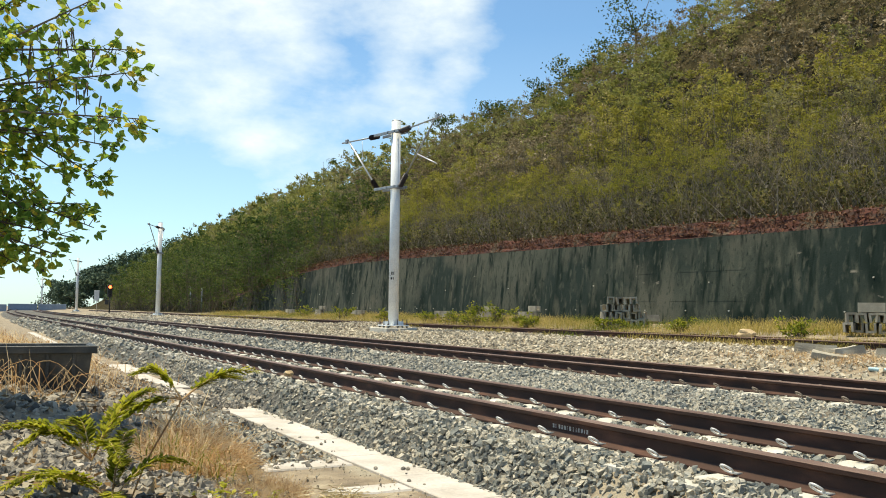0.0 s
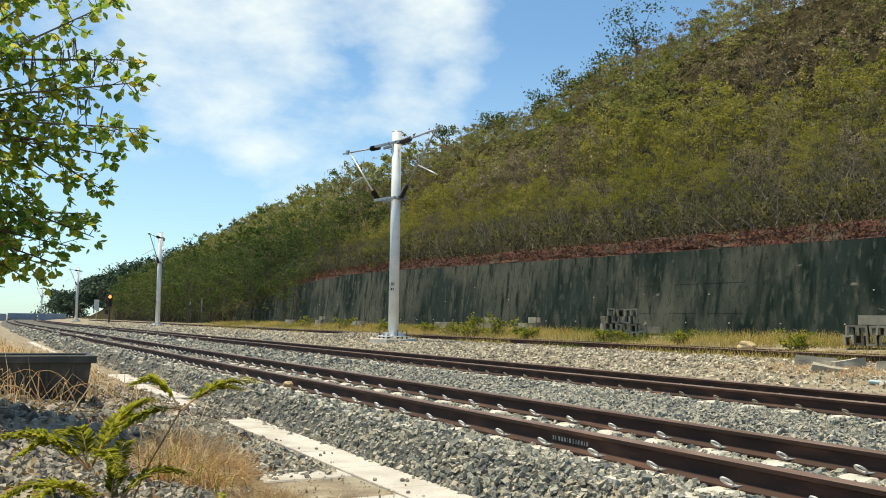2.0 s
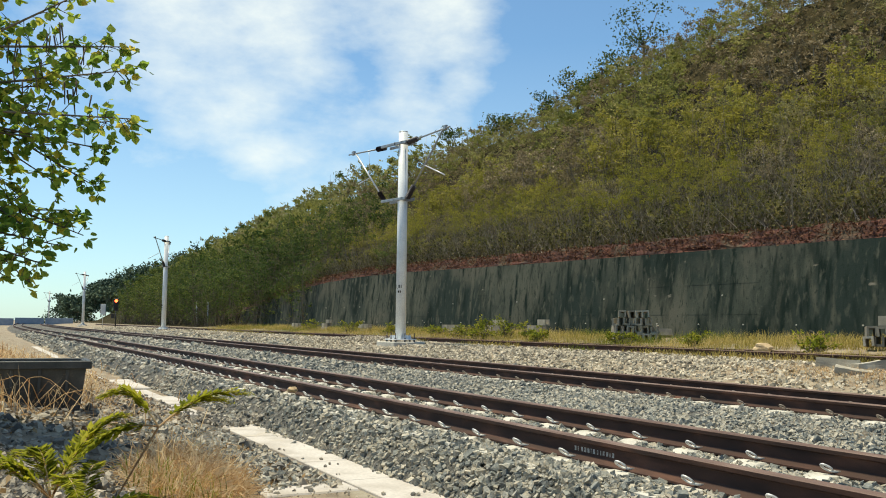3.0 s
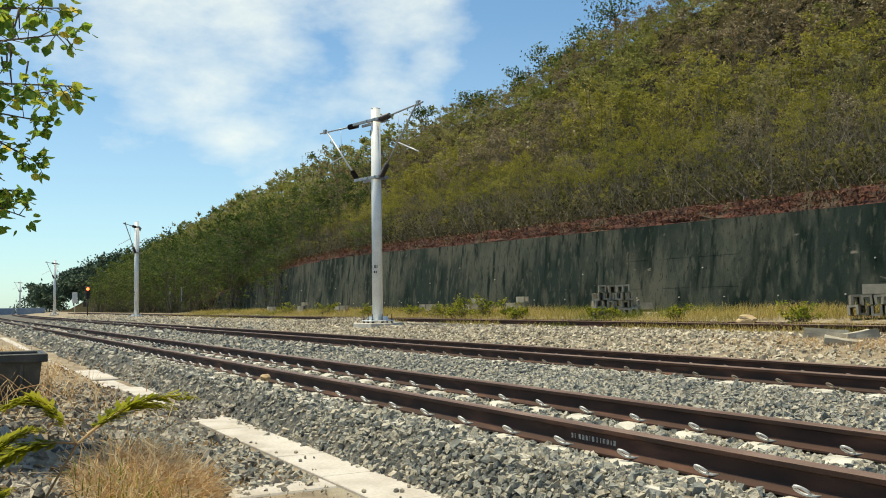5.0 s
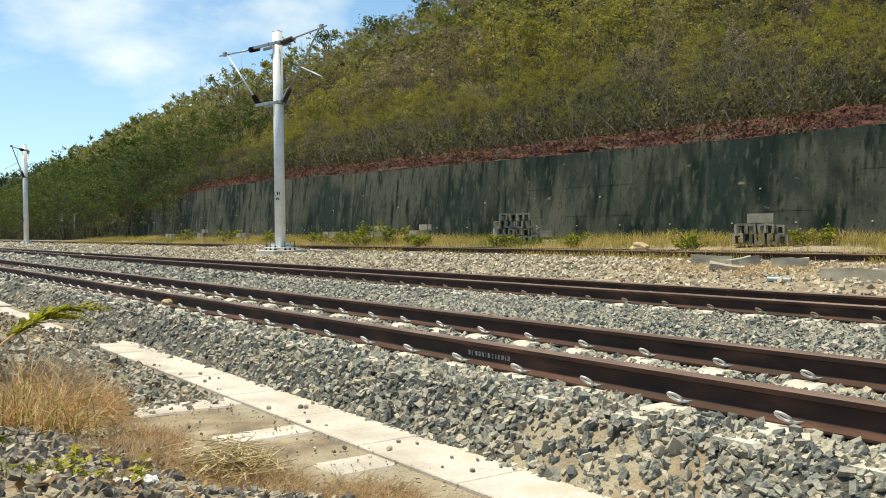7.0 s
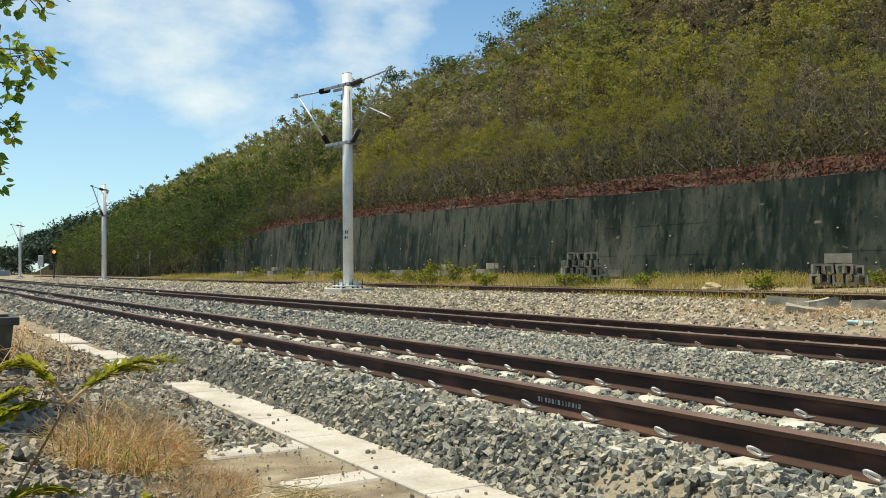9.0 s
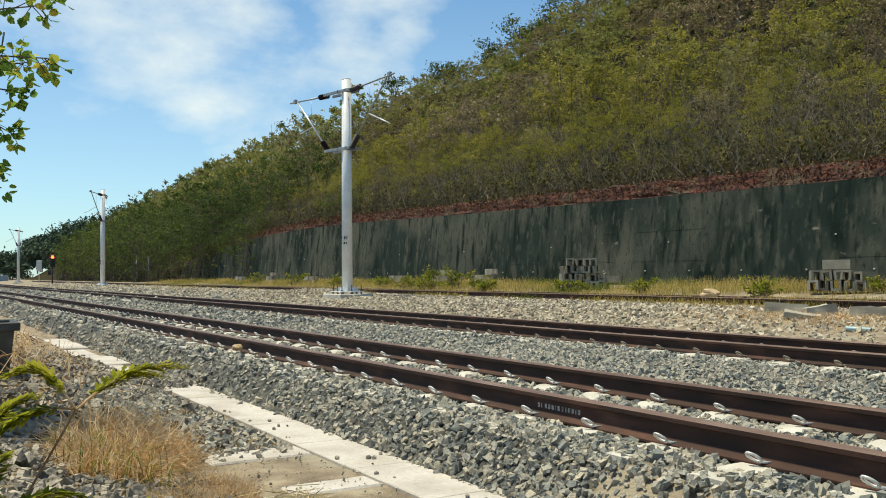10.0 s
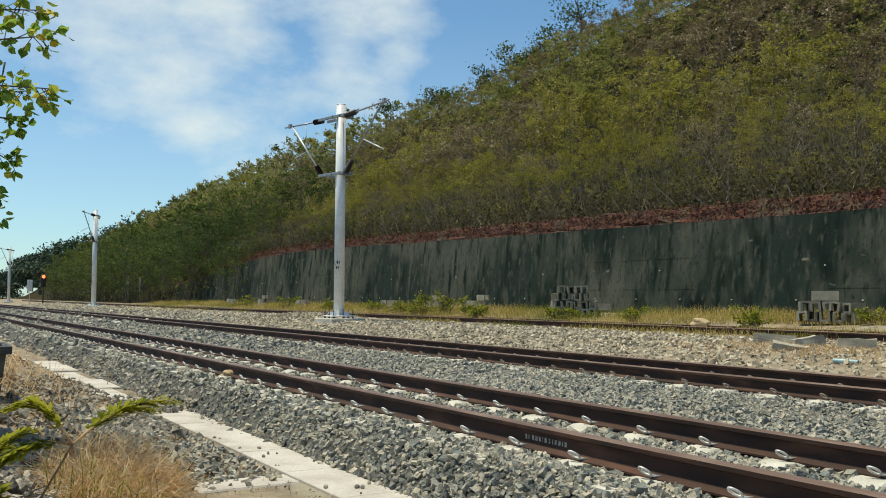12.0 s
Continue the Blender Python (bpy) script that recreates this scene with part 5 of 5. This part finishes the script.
    for k in range(26):
        p = Vector((rng.uniform(-0.35, 0.25), 5.7 + rng.uniform(-0.3, 0.3), rng.choice([2.75, 3.05]) + rng.uniform(-0.1, 0.1)))
        bm = bmesh.new()
        rod(bm, p, p + Vector((rng.uniform(-0.03, 0.03), 0, -rng.uniform(0.1, 0.17))), 0.007, 0.004, 5)
        part("seed_pod", bm, M["bark"], t, "dark brown hanging seed pod" if k == 0 else "")


bank_tree()


# fallen leaves and twigs on the bank
a, b, L = LITTER
v, f = diamonds(np.stack([a, b, ground_z(a, b) + rng.uniform(0.008, 0.03, len(a))], 1), L, L * 0.5, turns(len(a), 0.25))
tagged(new("fallen_leaves", bulk("fallen_leaves", v, f, [M["dead_leaf"]])), "brown fallen leaves on the stony bank", "leaf litter", kind="stuff")
n = 420
a, b = scatter(n, -1.8, 1.15, 3.2, 12.0)
p = np.stack([a, b, ground_z(a, b) + rng.uniform(0.012, 0.04, n)], 1)
d = rng.normal(0, 1, (n, 3)) * (1, 1, 0.12)
d /= np.linalg.norm(d, axis=1, keepdims=True)
v, f = twigs(p, p + d * rng.uniform(0.06, 0.26, (n, 1)), rng.uniform(0.002, 0.006, n), np.full(n, 0.002))
tagged(new("fallen_twigs", bulk("fallen_twigs", v, f, [M["bark"]])), "dry fallen twigs on the stony bank", "twigs", kind="stuff")


# grasses
def blades(x, y, z, length, width, lean, droop=0.4):
    """Grass blades of three cross-lines: verts and quads."""
    n = len(x)
    a = rng.uniform(0, 2 * np.pi, n)
    d = np.stack([np.cos(a), np.sin(a), np.zeros(n)], 1)
    s = np.stack([-np.sin(a), np.cos(a), np.zeros(n)], 1)
    o = np.stack([x, y, z], 1)
    up = np.array([0, 0, 1.0])
    le = lean[:, None] * length[:, None]
    p1 = o + d * le * 0.35 + up * length[:, None] * 0.55
    p2 = o + d * le * 1.0 + up * length[:, None] * (1.0 - droop * lean[:, None])
    w = width[:, None] / 2
    v = np.stack([o - s * w, o + s * w, p1 - s * w * 0.8, p1 + s * w * 0.8, p2 - s * w * 0.15, p2 + s * w * 0.15], 1).reshape(-1, 3)
    f = np.array([(0, 1, 3, 2), (2, 3, 5, 4)])
    return v, (f[None] + 6 * np.arange(n)[:, None, None]).reshape(-1, 4)


def tuft(name, cx, cy, rx, ry, n, lo, hi, mat, label, lean=0.9, width=0.006):
    x, y = cx + rng.normal(0, rx, n), cy + rng.normal(0, ry, n)
    L = rng.uniform(lo, hi, n)
    v, f = blades(x, y, ground_z(x, y) - 0.01, L, np.full(n, width) * rng.uniform(0.6, 1.4, n), rng.uniform(0.2, lean * 1.2, n), 0.7)
    tagged(new(name, bulk(name, v, f, [mat])), label, "grass", kind="stuff")


def curls(n, cx, cy, rx, ry, lo, hi, thick, stray):
    """Fine dry stems that wander and bow over: verts and quads."""
    a = rng.uniform(0, 2 * np.pi, n)
    u = np.sqrt(rng.uniform(0, 1, n))
    x, y = cx + rx * u * np.cos(a), cy + ry * u * np.sin(a)
    p = np.stack([x, y, ground_z(x, y) - 0.01], 1)
    L = rng.uniform(lo, hi, n) * (1.1 - 0.5 * u ** 2)
    d = np.stack([np.cos(a) * u * 0.7, np.sin(a) * u * 0.7, np.ones(n)], 1) + rng.normal(0, 0.28, (n, 3)) * (1, 1, 0)
    rows = []
    for k in range(6):
        d = d / np.linalg.norm(d, axis=1, keepdims=True)
        side = np.cross(d, (0.3, -0.9, 0.2))
        side /= np.linalg.norm(side, axis=1, keepdims=True)
        w = thick * (1.0 - 0.14 * k)
        rows += [p - side * w / 2, p + side * w / 2]
        p = p + d * (L / 5)[:, None]
        d = d + rng.normal(0, stray, (n, 3)) - np.array([0, 0, 0.16])
    v = np.stack(rows, 1).reshape(-1, 3)
    f = np.array([(2 * k, 2 * k + 1, 2 * k + 3, 2 * k + 2) for k in range(5)])
    return v, (f[None] + 12 * np.arange(n)[:, None, None]).reshape(-1, 4)


def mound(name, mat, label, items):
    v, f = join_many([curls(*q) for q in items])
    tagged(new(name, bulk(name, v, f, [mat])), label, "grass", kind="stuff")


mound("dry_grass", M["fluff"], "mound of tan dry grass with fine curling stems", [(1900, 0.82, 4.6, 0.34, 0.38, 0.22, 0.52, 0.009, 0.5), (750, 1.08, 4.85, 0.24, 0.28, 0.14, 0.38, 0.0075, 0.5),
                                                                                (700, 0.95, 5.3, 0.22, 0.25, 0.1, 0.28, 0.0075, 0.5), (900, 0.66, 4.1, 0.26, 0.3, 0.14, 0.38, 0.008, 0.45)])
mound("brown_grass", M["straw"], "low brown dry grass spreading over stones and slabs", [(1000, 1.2, 3.95, 0.24, 0.4, 0.05, 0.2, 0.0038, 0.4), (900, 1.0, 3.35, 0.3, 0.3, 0.06, 0.22, 0.0038, 0.38), (1100, 1.35, 2.75, 0.24, 0.42, 0.06, 0.22, 0.0036, 0.38),
                                                                                       (1200, 1.66, 2.2, 0.26, 0.3, 0.05, 0.2, 0.0034, 0.4), (700, 1.2, 2.1, 0.26, 0.25, 0.05, 0.2, 0.0034, 0.4), (500, 1.95, 1.75, 0.18, 0.25, 0.03, 0.13, 0.003, 0.4)])
# a flattened sheaf of pale straw
n = 420
a = rng.normal(radians(52), 0.42, n)
x, y = 1.38 + rng.normal(0, 0.07, n), 3.0 + rng.normal(0, 0.14, n)
p = np.stack([x, y, ground_z(x, y) + rng.uniform(0.03, 0.14, n)], 1)
d = np.stack([np.cos(a), np.sin(a), rng.normal(-0.05, 0.12, n)], 1)
L = rng.uniform(0.08, 0.2, (n, 1))
v, f = twigs(p - d * L, p + d * L, np.full(n, 0.0026), np.full(n, 0.0014))
tagged(new("straw_sheaf", bulk("straw_sheaf", v, f, [M["sheaf"]])), "flattened sheaf of pale straw lying on the earth", "straw", kind="stuff")
tuft("green_grass", 0.66, 4.1, 0.14, 0.18, 170, 0.16, 0.36, M["low_weed"], "green blades in the dry grass tuft", 0.7, 0.006)
tuft("green_grass", 0.3, 2.3, 0.12, 0.14, 90, 0.06, 0.16, M["low_weed"], "green blades among the rubble stones", 0.9, 0.008)
tuft("dead_grass", -1.0, 7.4, 0.22, 0.25, 500, 0.2, 0.5, M["straw"], "tangle of dead grass beside the trough", 1.1)
tuft("dead_grass", -1.1, 11.5, 0.9, 1.6, 3000, 0.2, 0.7, M["straw"], "tangle of dead grass behind the trough", 1.2)
tuft("dead_grass", -0.6, 18, 0.9, 4.0, 3500, 0.2, 0.6, M["straw"], "dead grass along the bank", 1.2, 0.012)
n = 82000
x = rng.uniform(14.4, 19.9, n)
y = 4 + 71 * rng.uniform(0, 1, n) ** 1.5
dens = np.array([noise.noise((a * 0.5, b * 0.25, 2.0)) for a, b in zip(x, y)])
keep = (dens > -0.35 + 0.3 * (x < 16.0)) & ~((np.abs(x - 16.3) < 0.4) & (np.abs(y - 14.2) < 0.4))
x, y = x[keep], y[keep]
L = rng.uniform(0.1, 0.42, len(x)) * np.interp(x, [14.5, 17, 20], [0.5, 1.0, 1.15])
v, f = blades(x, y, ground_z(x, y) - 0.02, L, rng.uniform(0.005, 0.013, len(x)), rng.uniform(0.2, 1.2, len(x)))
tagged(new("verge_grass", bulk("verge_grass", v, f, [M["verge"]])), "strip of yellow and green grass along the wall foot", "grass", kind="stuff")
n = 4200
x, y = 12.8 + rng.normal(0, 0.7, n), 8.4 + rng.normal(0, 1.3, n)
v, f = blades(x, y, ground_z(x, y) - 0.02, rng.uniform(0.05, 0.18, n), rng.uniform(0.004, 0.009, n), rng.uniform(0.4, 1.5, n))
tagged(new("dry_weeds", bulk("dry_weeds", v, f, [M["straw"]])), "dry weeds round the broken concrete", "grass", kind="stuff")


# green weeds by the wall
def weed_bush(x, y, h, r, n):
    wd, lf = shrub_parts(h, r, 8, 50, n, 0.09)
    t = empty("weed_bush", pose(x, y, float(ground_z(x, y))), "low bright green weed bush in the grass by the wall", "bush", "green weeds by the wall")
    part("stalk", bulk("stalk", *wd, [M["bark"]]), None, t)
    part("foliage", bulk("foliage", *lf, [M["low_weed"]]), None, t)


for x, y, h, r in ((17.2, 29.3, 0.8, 0.8), (17.4, 27.8, 0.6, 0.8), (16.8, 30.4, 0.4, 0.9), (16.7, 28.6, 0.35, 0.9), (17.4, 26.0, 0.3, 0.7), (17.0, 17.3, 0.25, 0.6), (17.2, 33.5, 0.3, 0.8), (17.2, 38, 0.4, 0.8), (16.6, 13.1, 0.22, 0.8), (18.4, 10.6, 0.25, 0.7), (16.6, 24.5, 0.3, 0.7),
                   (16.9, 20.2, 0.3, 0.6), (17.5, 44.0, 0.5, 0.9), (17.6, 50.0, 0.5, 1.0)):
    weed_bush(x, y, h, r, 420)


# feathery weed close by
def fern_weed():
    t = empty("feathery_weed", pose(0, 0, 0), "feathery green weed with arching fronds on the stony bank", "weed")
    bm = bmesh.new()
    c2, dr, sz = [], [], []
    foot, fork = Vector((-0.16, 1.22, 0.22)), Vector((0.05, 1.3, 0.63))
    sweep(bm, (foot, foot.lerp(fork, 0.5) + Vector((-0.02, 0, 0.0)), fork), 0.0032, 6)
    left, low = Vector((-0.25, 1.35, 0.42)), Vector((-0.2, 1.2, 0.3))
    for root, end, rise in ((fork, (0.35, 1.32, 0.725), 0.03), (fork, (0.31, 1.42, 0.69), 0.03), (fork, (-0.12, 1.38, 0.72), 0.04), (fork, (-0.2, 1.3, 0.68), 0.03), (left, (-0.02, 1.4, 0.66), 0.05), (left, (-0.62, 1.2, 0.7), 0.05),
                            (left, (-0.55, 1.5, 0.66), 0.05), (left, (-0.3, 1.5, 0.7), 0.04), (left, (-0.2, 1.0, 0.55), 0.05), (low, (0.08, 1.25, 0.4), 0.05), (low, (-0.5, 0.95, 0.42), 0.06), (low, (-0.15, 1.3, 0.42), 0.06),
                            (low, (-0.6, 1.1, 0.4), 0.06), (low, (-0.25, 0.8, 0.3), 0.04), (left, (-0.35, 1.7, 0.62), 0.05), (left, (-0.5, 1.35, 0.58), 0.06), (left, (-0.05, 1.65, 0.58), 0.05), (low, (-0.1, 1.5, 0.5), 0.05)):
        end = Vector(end)
        if end.x < -0.15:
            end.z = 0.3 + 0.62 * (end.z - 0.3)
        prev = root
        for k in range(1, 13):
            u = k / 12
            p = root.lerp(end, u) + Vector((0, 0, rise * math.sin(math.pi * u) * 1.5))
            rod(bm, prev, p, 0.003 * (1.2 - u), 0.003 * (1.1 - u), 5, caps=False)
            if u > 0.2:
                d = (p - prev).normalized()
                s = d.cross(Vector((0, 0, 1))).normalized()
                for side in (-1, 1):
                    for q in range(11):
                        c2.append(prev.lerp(p, q / 11) + Vector(rng.normal(0, 0.004, 3)))
                        dr.append(s * side * 0.8 + d * 0.6 + Vector((rng.uniform(-0.2, 0.2), rng.uniform(-0.2, 0.2), rng.uniform(-0.35, 0.25))))
                        sz.append(rng.uniform(0.6, 1.1) * 0.042 * math.sin(math.pi * (0.2 + 0.75 * (u - 0.2) / 0.8)) + 0.012)
            prev = p
    part("stalk", bm, M["straw"], t)
    c2, dr, sz = np.array(c2), np.array(dr), np.array(sz)
    dr /= np.linalg.norm(dr, axis=1, keepdims=True)
    side = np.cross(dr, (0, 0, 1.0))
    side /= np.linalg.norm(side, axis=1, keepdims=True)
    rot = np.stack([dr, side, np.cross(dr, side)], -1)
    tagged(part("foliage", bulk("foliage", *diamonds(c2, sz, sz * 0.32, rot), [M["frond"]]), None, t), kind="stuff")


fern_weed()


# crumpled bag and a leafy seedling on the bank
bm = bmesh.new()
bmesh.ops.create_icosphere(bm, subdivisions=4, radius=0.075)
for v in bm.verts:
    q = v.co / 0.075
    v.co *= 1 + 0.55 * noise.noise(q * 1.3) + 0.4 * abs(noise.noise(q * 3.1)) + 0.12 * noise.noise(q * 8.0)
    v.co.z *= 0.55
    v.co.y *= 1.3
bag = part("plastic_bag", bm, M["bag"])
bag.location = (0.78, 2.48, float(ground_z(0.78, 2.48)) + 0.035)
tagged(bag, "crumpled white plastic bag lying among stones and dry grass", "bag")


def seedling(x, y):
    z = float(ground_z(x, y))
    t = empty("seedling", pose(x, y, z), "small leafy yellow-green seedling among stones", "weed")
    bm = bmesh.new()
    c2, dr = [], []
    for k in range(9):
        a, h = rng.uniform(0, 6.28), rng.uniform(0.07, 0.17)
        tip = Vector((math.cos(a) * rng.uniform(0.03, 0.11), math.sin(a) * rng.uniform(0.03, 0.11), h))
        rod(bm, (0, 0, -0.02), tip, 0.003, 0.0015, 5)
        for q in range(6):
            c2.append(tip * rng.uniform(0.65, 1.0))
            b = rng.uniform(0, 6.28)
            dr.append((math.cos(b), math.sin(b), rng.uniform(-0.3, 0.5)))
    part("stalk", bm, M["weed"], t)
    c2, dr = np.array(c2), np.array(dr)
    dr /= np.linalg.norm(dr, axis=1, keepdims=True)
    side = np.cross(dr, (0, 0, 1.0))
    side /= np.linalg.norm(side, axis=1, keepdims=True)
    sz = rng.uniform(0.03, 0.055, len(c2))
    part("foliage", bulk("foliage", *diamonds(c2, sz, sz * 0.6, np.stack([dr, side, np.cross(dr, side)], -1)), [M["weed"]]), None, t)


seedling(0.46, 2.3)
seedling(0.62, 2.2)


# dead creeper stems trailing over the trough and the bank
def creeper(x, y, reach, turn):
    bm = bmesh.new()
    p, a, pts = Vector((x, y, float(ground_z(x, y)) + 0.02)), radians(turn), []
    for k in range(12):
        pts.append(p.copy())
        a += rng.normal(0, 0.25)
        h = 0.5 * math.sin(math.pi * min(1, (k + 1) / 11)) * reach * 0.55
        p = p + Vector((math.cos(a), math.sin(a), 0)) * reach / 12
        p.z = float(ground_z(p.x, p.y)) + 0.03 + h + rng.uniform(-0.015, 0.015)
    sweep(bm, pts, 0.0035, 5)
    tagged(part("creeper_stem", bm, M["straw"]), "dead pale creeper stem arching over the bank", "creeper", "dead creeper stems")


for k in range(22):
    creeper(rng.uniform(-1.1, 0.15), rng.uniform(6.3, 8.3), rng.uniform(0.5, 1.2), rng.uniform(20, 170))
